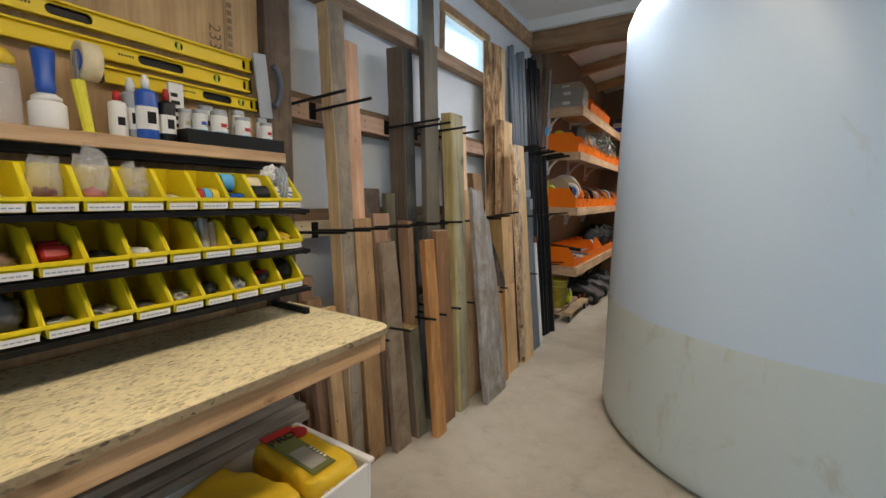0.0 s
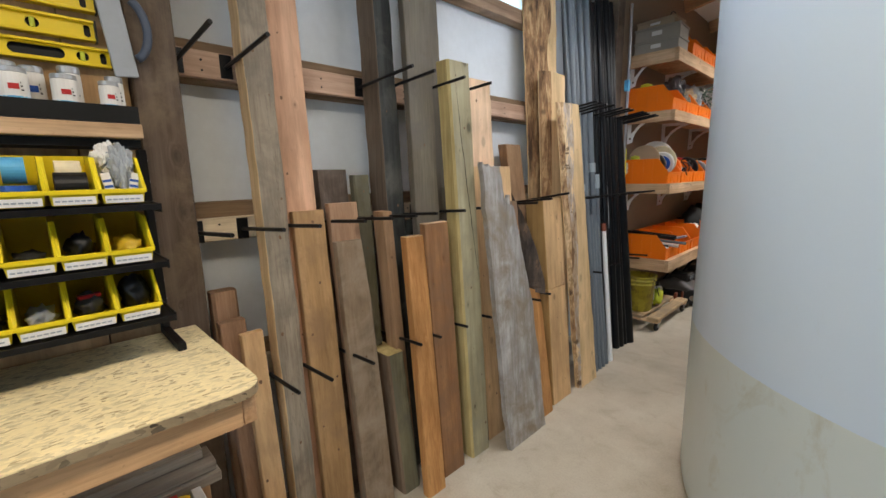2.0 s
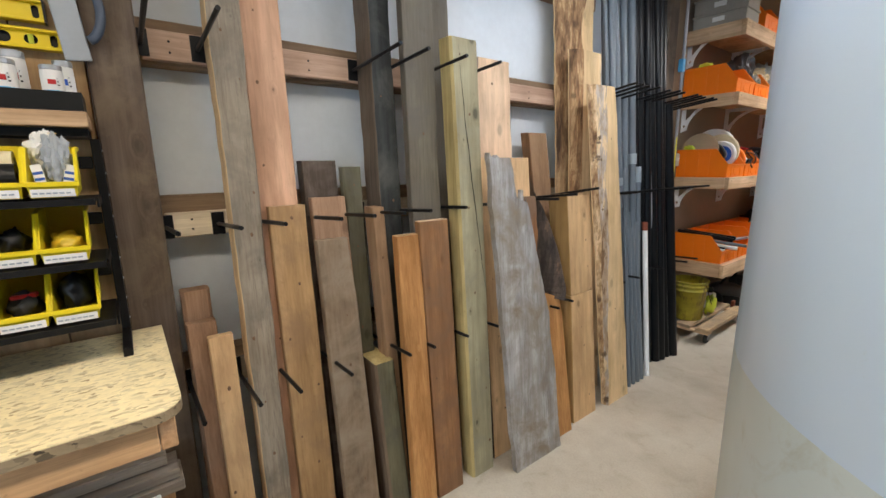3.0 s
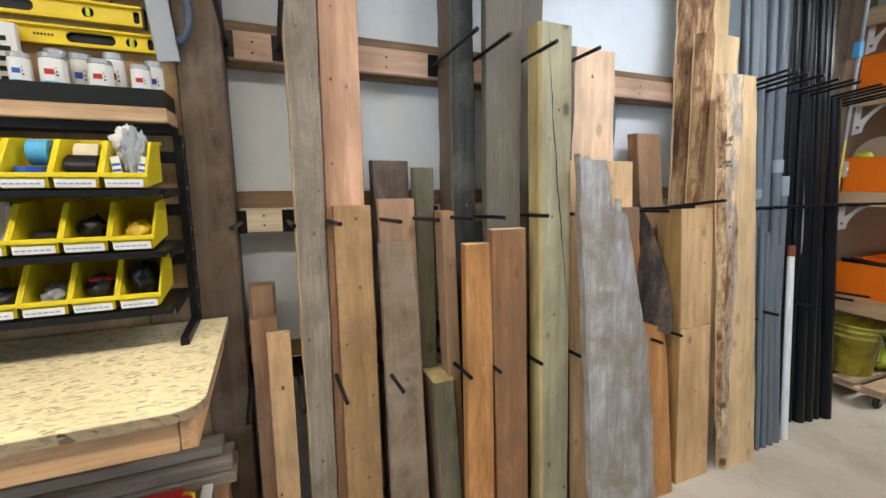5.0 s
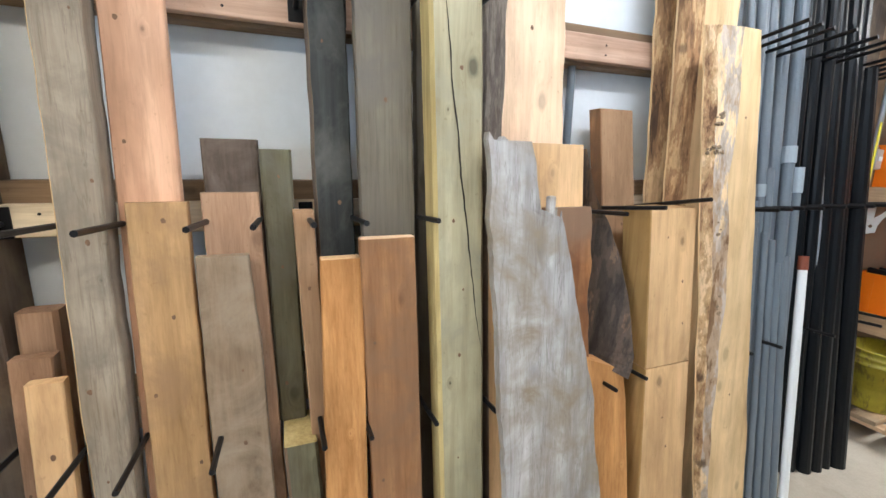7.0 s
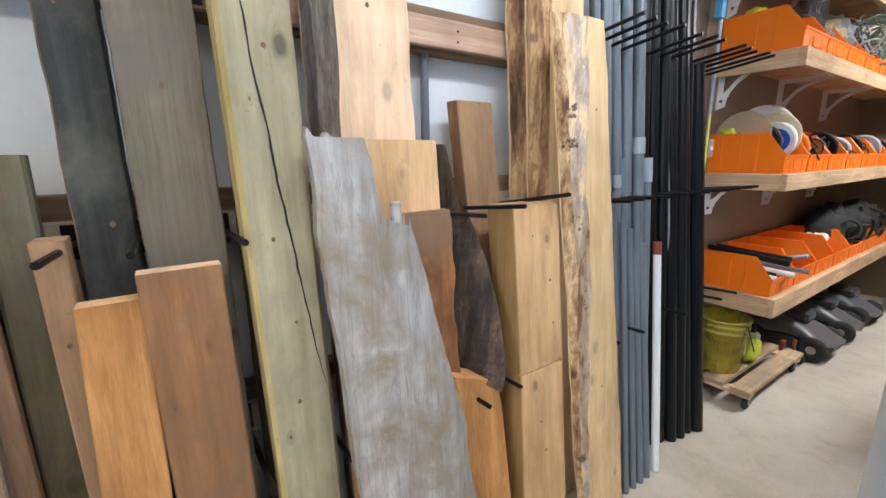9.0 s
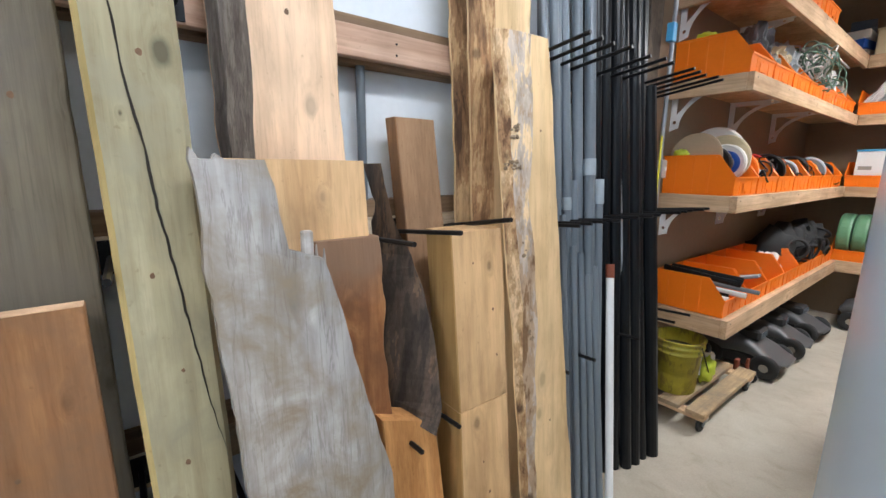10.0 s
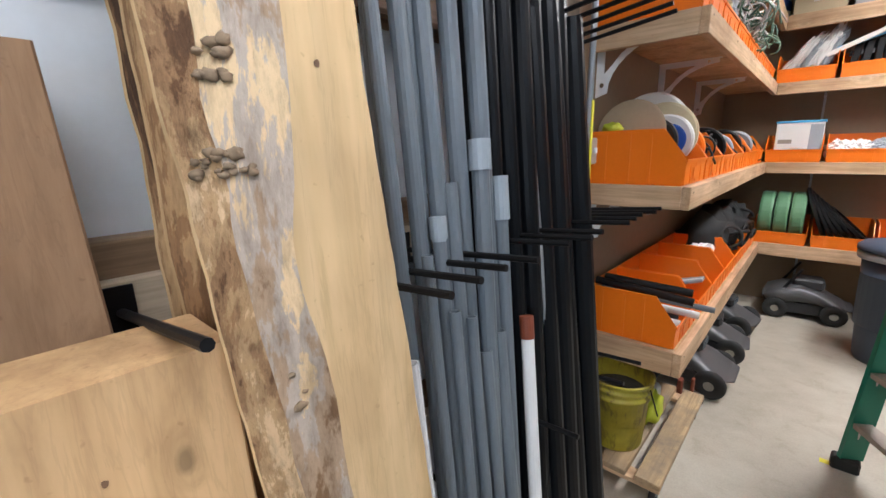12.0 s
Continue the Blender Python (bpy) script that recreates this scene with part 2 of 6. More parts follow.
def poly(name, col, sss=0.0, rough=0.35, scuffs=0.585):
    """Milky moulded polyethylene with scuffs and algae stains."""
    m, n, l, b = tree(name)
    v, raw = coords(n, l, (1, 1, 0.6), False)
    big, scuff = noise_node(n, l, v, 1.3, 4, 0.5), noise_node(n, l, v, 3.1, 6, 0.7, 1.2)
    c = mix(n, l, big, shade(col, 0.95), shade(col, 1.04))
    r = ramp(n, [(scuffs, (0, 0, 0)), (scuffs + 0.13, (0.55, 0.55, 0.55))])
    l.new(scuff, r.inputs[0])
    l.new(mix(n, l, r.outputs[0], c, (0.44, 0.45, 0.38)), b.inputs["Base Color"])
    b.inputs["Roughness"].default_value = rough
    b.inputs["Subsurface Weight"].default_value = sss
    b.inputs["Subsurface Radius"].default_value = (0.1, 0.12, 0.14)
    relief(n, l, b, noise_node(n, l, v, 2.2, 2), 0.25, 0.05)
    return m


def clear(name, col=(1, 1, 1), rough=0.1):
    """Thin clear film: mostly see-through, with glossy folds."""
    m, n, l, b = tree(name)
    v, raw = coords(n, l, (1, 1, 1))
    b.inputs["Base Color"].default_value = (*col, 1)
    b.inputs["Roughness"].default_value = rough
    b.inputs["Specular IOR Level"].default_value = 0.9
    b.inputs["Alpha"].default_value = 0.26
    relief(n, l, b, noise_node(n, l, v, 45, 4, 0.6, 1.0), 0.6, 0.01)
    return m


M = {
    "concrete": concrete("concrete"),
    "panel": plain("white_liner", (0.79, 0.845, 0.89), 0.55, var=0.08, scale=2.5, bump=0.05, fine=25),
    "ceiling": plain("ceiling_liner", (0.78, 0.77, 0.74), 0.7, var=0.06, scale=2),
    "wall": plain("plywood_wall", (0.30, 0.215, 0.14), 0.75, var=0.12, scale=1.6, bump=0.05, fine=22),
    "ply": wood("fir_plywood", (0.62, 0.44, 0.24), (0.45, 0.29, 0.14), 2, rough=0.6, grain=0.5, knots=0.35),
    "post": wood("brown_painted_post", (0.14, 0.105, 0.08), (0.085, 0.062, 0.047), 2, rough=0.75, knots=0.2, grime=(0.2, 0.15, 0.1), grime_amount=0.15),
    "beam": wood("roof_beam", (0.32, 0.2, 0.11), (0.2, 0.12, 0.065), 0, rough=0.75),
    "rafter": wood("rafter_timber", (0.55, 0.36, 0.2), (0.38, 0.23, 0.12), 0),
    "girt": wood("girt_timber", (0.30, 0.21, 0.13), (0.2, 0.135, 0.085), 1),
    "rail": wood("rail_timber", (0.62, 0.44, 0.33), (0.47, 0.31, 0.22), 1, knots=0.25),
    "rail_pale": wood("pale_rail_timber", (0.78, 0.69, 0.53), (0.68, 0.57, 0.41), 1, knots=0.25),
    "shelf": wood("shelf_timber", (0.66, 0.48, 0.31), (0.5, 0.33, 0.19), 1, knots=0.3),
    "shelf_x": wood("back_shelf_timber", (0.66, 0.48, 0.31), (0.5, 0.33, 0.19), 0, knots=0.3),
    "dolly": wood("worn_dolly_plank", (0.56, 0.42, 0.25), (0.42, 0.29, 0.16), 1, knots=0.6, grime=(0.27, 0.21, 0.15), grime_amount=0.3, bump=0.5, checks=0.4),
    "sill": wood("window_sill_timber", (0.45, 0.32, 0.22), (0.3, 0.2, 0.13), 1, knots=0.3),
    "apron": wood("bench_timber", (0.68, 0.45, 0.25), (0.52, 0.31, 0.15), 1, knots=0.6),
    "apron_x": wood("bench_end_timber", (0.66, 0.42, 0.24), (0.5, 0.29, 0.14), 0, knots=0.6),
    "leg": wood("bench_leg_timber", (0.66, 0.42, 0.24), (0.5, 0.29, 0.14), 2, knots=0.5),
    "osb": strand("strand_board", (0.86, 0.74, 0.45), (0.46, 0.34, 0.17)),
    "osb_edge": strand("strand_board_edge", (0.34, 0.26, 0.16), (0.05, 0.035, 0.02)),
    "steel_black": plain("black_steel", (0.008, 0.008, 0.009), 0.42, 0.0, var=0.3, bump=0.1, spec=0.25),
    "black": plain("black_plastic", (0.009, 0.0095, 0.010), 0.42, var=0.3, spec=0.3),
    "rubber": plain("rubber", (0.02, 0.02, 0.02), 0.8),
    "yellow_bin": plain("yellow_bin_plastic", (0.78, 0.62, 0.012), 0.38, var=0.07, bump=0.03),
    "orange_bin": plain("orange_bin_plastic", (0.95, 0.21, 0.006), 0.34, var=0.07, bump=0.03),
    "label": plain("paper_label", (0.78, 0.77, 0.74), 0.7, var=0.04),
    "level": plain("yellow_level_paint", (0.82, 0.60, 0.008), 0.35, var=0.06, bump=0.02),
    "pvc": plain("grey_conduit", (0.145, 0.172, 0.198), 0.4, var=0.12, scale=3, bump=0.03),
    "pvc_light": plain("light_grey_conduit", (0.32, 0.37, 0.41), 0.42, var=0.1),
    "pvc_white": plain("white_pipe", (0.76, 0.77, 0.77), 0.4, var=0.05),
    "abs": plain("black_pipe", (0.0055, 0.0065, 0.008), 0.33, var=0.15, scale=2, bump=0.0, spec=0.28),
    "rust": plain("red_brown_cap", (0.22, 0.055, 0.025), 0.6),
    "galv": plain("galvanised_steel", (0.46, 0.48, 0.5), 0.4, 0.7, var=0.12),
    "white": plain("white_enamel", (0.78, 0.77, 0.74), 0.4, var=0.05),
    "bucket": plain("dirty_yellow_bucket", (0.46, 0.40, 0.04), 0.45, var=0.3, scale=9, fine=30, stain=(0.16, 0.12, 0.035)),
    "green": plain("green_fibreglass", (0.012, 0.20, 0.125), 0.4, var=0.12),
    "alu": plain("aluminium", (0.58, 0.57, 0.55), 0.42, 0.8, var=0.15),
    "step": plain("worn_step", (0.42, 0.36, 0.31), 0.6, 0.3, var=0.2),
    "can": plain("dark_blue_bin", (0.06, 0.08, 0.12), 0.5, var=0.15),
    "mower": plain("grey_mower_shell", (0.10, 0.10, 0.104), 0.38, var=0.2),
    "mower_dark": plain("dark_mower_parts", (0.03, 0.03, 0.032), 0.6),
    "bag": plain("yellow_paper_sack", (0.78, 0.50, 0.02), 0.5, var=0.15, bump=0.35, fine=18),
    "sack_green": plain("olive_print", (0.16, 0.17, 0.05), 0.5, var=0.1),
    "red": plain("red_plastic", (0.48, 0.02, 0.02), 0.4),
    "blue": plain("blue_plastic", (0.02, 0.10, 0.48), 0.35),
    "sky_blue": plain("light_blue_tape", (0.10, 0.42, 0.72), 0.45),
    "cream": plain("masking_tape", (0.78, 0.68, 0.45), 0.6),
    "card": plain("cardboard", (0.42, 0.33, 0.22), 0.8, var=0.1),
    "kraft": plain("grey_box_board", (0.34, 0.31, 0.26), 0.75, var=0.12),
    "beige": plain("beige_tub", (0.62, 0.52, 0.33), 0.5, var=0.08),
    "grey_tub": plain("grey_tub", (0.36, 0.39, 0.42), 0.45, var=0.08),
    "green_tape": plain("green_tape", (0.14, 0.30, 0.16), 0.4, var=0.12),
    "leaf": plain("green_wire", (0.12, 0.2, 0.14), 0.5, var=0.3),
    "lime": plain("lime_plastic", (0.55, 0.62, 0.04), 0.5),
    "hi_yellow": plain("yellow_stick", (0.82, 0.74, 0.05), 0.45),
    "amber": plain("amber_clip", (0.72, 0.50, 0.03), 0.4, var=0.2),
    "clear": clear("clear_wrap", (0.92, 0.93, 0.95), 0.12),
    "poly": poly("milky_tank", (0.58, 0.715, 0.88), 0.0, 0.27, 0.66),
    "poly_wet": poly("milky_tank_filled", (0.58, 0.67, 0.69), 0.0, 0.27, 0.56),
    "corrugated": None,
}
m, n, l, b = tree("corrugated_skylight")
tr = n.new("ShaderNodeBsdfTranslucent")
tr.inputs["Color"].default_value = (0.60, 0.75, 0.80, 1)
b.inputs["Base Color"].default_value = (0.6, 0.72, 0.76, 1)
b.inputs["Roughness"].default_value = 0.35
ms = n.new("ShaderNodeMixShader")
ms.inputs[0].default_value = 0.25
l.new(tr.outputs[0], ms.inputs[1])
l.new(b.outputs[0], ms.inputs[2])
l.new(ms.outputs[0], n["Material Output"].inputs["Surface"])
M["corrugated"] = m

# timbers of the rack, one material for each look
W = {
    "grey": wood("weathered_grey_timber", (0.34, 0.295, 0.235), (0.235, 0.2, 0.155), grime=(0.17, 0.145, 0.115), grime_amount=0.12, knots=0.7, checks=0.3),
    "split": wood("pale_split_wood", (0.74, 0.57, 0.36), (0.56, 0.39, 0.21), knots=0.2, grain=0.6),
    "pink": wood("pink_fir", (0.66, 0.42, 0.285), (0.575, 0.34, 0.22), grain=0.4, knots=0.8),
    "tan": wood("tan_fir", (0.50, 0.325, 0.165), (0.38, 0.235, 0.11), knots=0.75, grime=(0.30, 0.185, 0.10), grime_amount=0.12),
    "light": wood("light_pine", (0.66, 0.46, 0.26), (0.57, 0.375, 0.195), grain=0.6, knots=0.5),
    "orange": wood("orange_fir", (0.54, 0.29, 0.11), (0.40, 0.19, 0.065), grain=1.5, knots=0.3),
    "redbrown": wood("red_brown_cedar", (0.37, 0.195, 0.09), (0.25, 0.125, 0.058), knots=0.5, grime=(0.22, 0.125, 0.07), grime_amount=0.3),
    "brown": wood("aged_brown_plank", (0.27, 0.20, 0.135), (0.20, 0.145, 0.095), knots=0.4, grime=(0.32, 0.255, 0.185), grime_amount=0.25),
    "rough": wood("rough_dark_timber", (0.13, 0.1, 0.08), (0.06, 0.045, 0.036), knots=0.2, bump=0.8, grime=(0.2, 0.16, 0.13), grime_amount=0.3),
    "mid": wood("pinkish_brown_plank", (0.42, 0.27, 0.175), (0.31, 0.19, 0.12), knots=0.4),
    "green": wood("green_treated_timber", (0.18, 0.172, 0.112), (0.12, 0.112, 0.07), knots=0.6, grime=(0.13, 0.12, 0.09), grime_amount=0.15),
    "black": wood("blackened_plank", (0.055, 0.06, 0.058), (0.028, 0.031, 0.032), knots=0.3, bump=0.5, grime=(0.10, 0.10, 0.09), grime_amount=0.04),
    "aged": wood("brown_grey_side", (0.2, 0.155, 0.115), (0.12, 0.092, 0.07), knots=0.4, checks=0.35),
    "slate": wood("slate_grey_plank", (0.175, 0.158, 0.122), (0.125, 0.111, 0.084), knots=0.5, grime=(0.145, 0.13, 0.11), grime_amount=0.25, checks=0.2),
    "olive": wood("pale_olive_timber", (0.43, 0.405, 0.275), (0.33, 0.30, 0.19), grain=0.5, knots=1.0, grime=(0.30, 0.28, 0.2), grime_amount=0.15),
    "olive_y": wood("yellowed_timber_face", (0.55, 0.46, 0.22), (0.42, 0.33, 0.14), knots=0.3),
    "slab": wood("pale_maple_slab", (0.74, 0.55, 0.385), (0.68, 0.485, 0.325), grain=0.25, knots=0.5),
    "barn": wood("silver_barn_wood", (0.52, 0.525, 0.54), (0.27, 0.265, 0.265), grain=0.6, knots=0.3, grime=(0.25, 0.205, 0.15), grime_amount=0.3, bump=1.0, checks=0.4),
    "rust": wood("rust_brown_slab", (0.50, 0.26, 0.11), (0.24, 0.10, 0.04), grain=0.8, knots=0.6, grime=(0.17, 0.075, 0.035), grime_amount=0.22, bump=0.8, upper=(1.40, (0.23, 0.15, 0.10))),
    "straw": wood("straw_yellow_timber", (0.63, 0.435, 0.235), (0.54, 0.35, 0.175), knots=0.7, grain=0.35),
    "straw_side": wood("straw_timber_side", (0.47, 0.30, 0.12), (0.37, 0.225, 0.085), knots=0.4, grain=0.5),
    "honey": wood("honey_slab", (0.74, 0.565, 0.335), (0.67, 0.475, 0.25), grain=0.28, knots=0.5),
    "umber": wood("umber_timber", (0.38, 0.245, 0.145), (0.30, 0.185, 0.105), grain=0.6, knots=0.5),
    "plank_y": wood("stored_grey_plank", (0.36, 0.31, 0.25), (0.24, 0.2, 0.16), 1, knots=0.4),
    # "dim" has shade put into its colour, for the short block's side
    "dim": wood("shaded_side_timber", (0.22, 0.16, 0.11), (0.14, 0.1, 0.07)),
    "bark_dark": bark("dark_bark", (0.045, 0.035, 0.03), (0.09, 0.07, 0.058), (0.14, 0.115, 0.095), (0.2, 0.17, 0.14), 12, 0.1, 0.2),
    "bark_tan": bark("ridged_wane", (0.085, 0.043, 0.02), (0.22, 0.12, 0.055), (0.36, 0.205, 0.095), (0.55, 0.36, 0.18), 12, 0.2, 0.6),
    "bark_ochre": bark("knobbly_ochre_wane", (0.16, 0.08, 0.036), (0.37, 0.215, 0.105), (0.52, 0.34, 0.175), (0.72, 0.52, 0.31), 16, 0.35, 0.8),
    "bark_grey": bark("silver_wane", (0.22, 0.125, 0.06), (0.43, 0.305, 0.2), (0.50, 0.42, 0.35), (0.76, 0.57, 0.34), 8, 0.3, 0.9),
    "bark_brown": bark("brown_bark", (0.03, 0.022, 0.018), (0.055, 0.042, 0.034), (0.095, 0.07, 0.054), (0.19, 0.125, 0.08), 7, 0.18, 0.5),
}


M["knot"] = plain("dark_knot", (0.17, 0.095, 0.05), 0.7, var=0.4, scale=60)
M["burl"] = plain("dark_burl", (0.30, 0.215, 0.135), 0.8, var=0.5, scale=90)
M["crack"] = plain("dark_split", (0.02, 0.016, 0.012), 0.9)
m, n, l, b = tree("bright_sky")
b.inputs["Base Color"].default_value = (0, 0, 0, 1)
b.inputs["Emission Color"].default_value = (0.86, 0.94, 1.0, 1)
b.inputs["Emission Strength"].default_value = 5.0
M["sky"] = m


# ---- building helpers ----
def link(name, bm, mat, smooth=False):
    me = bpy.data.meshes.new(name)
    bmesh.ops.recalc_face_normals(bm, faces=bm.faces)
    bm.to_mesh(me)
    bm.free()
    for p in me.polygons:
        p.use_smooth = smooth
    for x in (mat if isinstance(mat, (list, tuple)) else [mat]):
        me.materials.append(x)
    return new(name, me)


def part(name, bm, mat, parent, label="", smooth=False):
    ob = link(name, bm, mat, smooth)
    ob.parent = parent
    if label:
        tagged(ob, label)
    return ob


def thing(name, at, label, category, group=""):
    ob = new(name)
    ob.location = at
    ob.empty_display_size = 0.05
    return tagged(ob, label, category, group)


def solo(name, bm, mat, at, label, category, group="", kind="", smooth=False):
    ob = link(name, bm, mat, smooth)
    ob.location = at
    return tagged(ob, label, category, group, kind)


def box(bm, lo, hi, bevel=0.0, mat_index=0):
    vs = bmesh.ops.create_cube(bm, size=1)["verts"]
    for v in vs:
        v.co = Vector(((lo[i] + hi[i]) / 2 + v.co[i] * (hi[i] - lo[i])) for i in range(3))
    fs = {f for v in vs for f in v.link_faces}
    for f in fs:
        f.material_index = mat_index
    if bevel:
        es = list({e for v in vs for e in v.link_edges})
        bmesh.ops.bevel(bm, geom=es, offset=bevel, segments=1, affect="EDGES")
    return bm


def boxes(*specs, bevel=0.0):
    bm = bmesh.new()
    for lo, hi in specs:
        box(bm, lo, hi, bevel)
    return bm


def tube(bm, a, b, r, segs=12, r2=None, hollow=0.0):
    """A rod from a to b; hollow gives it a wall of that thickness at its open upper end."""
    a, b = Vector(a), Vector(b)
    r2 = r if r2 is None else r2
    q = (b - a).to_track_quat("Z", "Y").to_matrix()
    ring = lambda p, rad: [bm.verts.new(p + q @ Vector((rad * math.cos(6.28319 * i / segs), rad * math.sin(6.28319 * i / segs), 0))) for i in range(segs)]
    rings = [ring(a, r), ring(b, r2)]
    if hollow:
        rings += [ring(b, r2 - hollow), ring(b + (a - b).normalized() * 0.06, r2 - hollow)]
    for k in range(len(rings) - 1):
        for i in range(segs):
            f = bm.faces.new((rings[k][i], rings[k][(i + 1) % segs], rings[k + 1][(i + 1) % segs], rings[k + 1][i]))
            f.smooth = True
    bm.faces.new(rings[0][::-1])
    bm.faces.new(rings[-1])
    return bm


def sweep(bm, pts, r, segs=8):
    """A smooth round bar along a row of points."""
    rings = []
    for i, p in enumerate(pts):
        d = (Vector(pts[min(i + 1, len(pts) - 1)]) - Vector(pts[max(i - 1, 0)])).normalized()
        u = d.orthogonal().normalized()
        if rings:
            u = (last - d * last.dot(d)).normalized()
        last, w = u, d.cross(u)
        rings.append([bm.verts.new(Vector(p) + (u * math.cos(6.28319 * k / segs) + w * math.sin(6.28319 * k / segs)) * r) for k in range(segs)])
    for a, c in zip(rings, rings[1:]):
        for k in range(segs):
            bm.faces.new((a[k], a[(k + 1) % segs], c[(k + 1) % segs], c[k]))
    bm.faces.new(rings[0][::-1])
    bm.faces.new(rings[-1])
    return bm


def lathe(profile, segs=20, bm=None, at=(0, 0, 0), caps=True):
    bm = bm or bmesh.new()
    at = Vector(at)
    rings = [[bm.verts.new(at + Vector((r * math.cos(6.28319 * i / segs), r * math.sin(6.28319 * i / segs), z))) for i in range(segs)] for r, z in profile]
    for k in range(len(rings) - 1):
        for i in range(segs):
            bm.faces.new((rings[k][i], rings[k][(i + 1) % segs], rings[k + 1][(i + 1) % segs], rings[k + 1][i]))
    if caps:
        bm.faces.new(rings[0][::-1])
        bm.faces.new(rings[-1])
    return bm


def ring_lathe(profile, segs=24, axis="x"):
    """A closed ring, such as a roll of tape, about the x, y or z axis."""
    bm = bmesh.new()
    turn = {"z": lambda x, y, z: (x, y, z), "x": lambda x, y, z: (z, x, y), "y": lambda x, y, z: (x, z, y)}[axis]
    rings = [[bm.verts.new(turn(r * math.cos(6.28319 * i / segs), r * math.sin(6.28319 * i / segs), z)) for i in range(segs)] for r, z in profile]
    rings.append(rings[0])
    for k in range(len(rings) - 1):
        for i in range(segs):
            bm.faces.new((rings[k][i], rings[k][(i + 1) % segs], rings[k + 1][(i + 1) % segs], rings[k + 1][i]))
    return bm


def plate(outer, holes, depth, to3d):
    """A flat plate with holes through it: outlines in its plane, set into space by to3d(u, v, d)."""
    bm = bmesh.new()
    edges = []
    for loop in (outer, *holes):
        vs = [bm.verts.new(to3d(u, v, 0)) for u, v in loop]
        edges += [bm.edges.new((vs[i], vs[(i + 1) % len(vs)])) for i in range(len(vs))]
    bmesh.ops.triangle_fill(bm, use_beauty=True, edges=edges)
    ext = bmesh.ops.extrude_face_region(bm, geom=list(bm.faces))
    move = Vector(to3d(0, 0, depth)) - Vector(to3d(0, 0, 0))
    bmesh.ops.translate(bm, vec=move, verts=[g for g in ext["geom"] if isinstance(g, bmesh.types.BMVert)])
    return bm


def oval(cu, cv, hu, hv, n=16):
    """A slot with round ends."""
    r = min(hu, hv)
    out = []
    for i in range(n):
        a = 6.28319 * (i + 0.5) / n
        c, s = math.cos(a), math.sin(a)
        out.append((cu + (hu - r) * (1 if c > 0 else -1) + r * c, cv + (hv - r) * (1 if s > 0 else -1) + r * s))
    return out


def letters(text, size, mat, m, parent, depth=0.0008):
    cu = bpy.data.curves.new("lettering", "FONT")
    cu.body, cu.size, cu.extrude, cu.align_x, cu.align_y = text, size, depth, "CENTER", "CENTER"
    tmp = bpy.data.objects.new("lettering", cu)
    me = bpy.data.meshes.new_from_object(tmp)
    bpy.data.objects.remove(tmp)
    me.materials.append(mat)
    ob = new("lettering", me)
    ob.parent = parent
    ob.matrix_basis = m
    return ob


# ---- the building ----
def setting(name, bm, mat, label):
    return solo(name, bm, mat, (0, 0, 0), label, name.split("_")[0], kind="structure")


setting("floor", boxes(((-2.4, -4.2, -0.15), (5.4, 10.3, 0.0))), M["concrete"], "worn pale concrete slab floor with stains")
WALL = -2.15
WIN = ((2.24, 3.17), (3.55, 4.36))
wall = bmesh.new()
box(wall, (WALL - 0.12, -4.2, 0), (WALL, 5.78, 2.95))
box(wall, (WALL - 0.12, -4.2, 3.31), (WALL, 5.78, 4.4))
for y0, y1 in ((-4.2, WIN[0][0]), (WIN[0][1], WIN[1][0]), (WIN[1][1], 5.78)):
    box(wall, (WALL - 0.12, y0, 2.95), (WALL, y1, 3.31))
setting("wall_west", wall, M["panel"], "white lined shed wall behind the lumber rack")
setting("wall_west_far", boxes(((-2.3, 5.78, 0), (-2.07, 10.2, 4.6))), M["wall"], "brown plywood wall behind the storage shelves")
setting("wall_north", boxes(((-2.3, 9.95, 0), (5.4, 10.2, 5.4))), M["wall"], "brown plywood wall at the end of the store")
# east and south walls stay out of view; dark brown keeps bounced light low
setting("wall_east", boxes(((5.1, -4.2, 0), (5.4, 9.95, 5.4))), M["wall"], "unseen brown shed wall added to close the room and cut bounced light")
setting("wall_south", boxes(((-2.27, -4.4, 0), (5.4, -4.2, 4.4))), M["wall"], "unseen brown shed wall added to close the room and cut bounced light")
setting("ceiling", boxes(((-2.27, -4.4, 3.92), (5.4, 5.6, 4.0))), M["ceiling"], "white lined shed ceiling")
far = bmesh.new()
vs = [far.verts.new(p) for p in ((-2.3, 5.6, 3.9), (5.4, 5.6, 5.3), (5.4, 10.2, 5.3), (-2.3, 10.2, 3.9), (-2.3, 5.6, 4.0), (5.4, 5.6, 5.4), (5.4, 10.2, 5.4), (-2.3, 10.2, 4.0))]
for f in ((0, 1, 2, 3), (4, 5, 6, 7), (0, 1, 5, 4), (1, 2, 6, 5), (2, 3, 7, 6), (3, 0, 4, 7)):
    far.faces.new([vs[i] for i in f])
setting("ceiling_far", far, M["ceiling"], "white sloped ceiling of the storage bay")
setting("trim_gable", boxes(((-2.15, 5.54, 3.8), (5.1, 5.6, 5.3))), M["ceiling"], "white lining above the header beam")
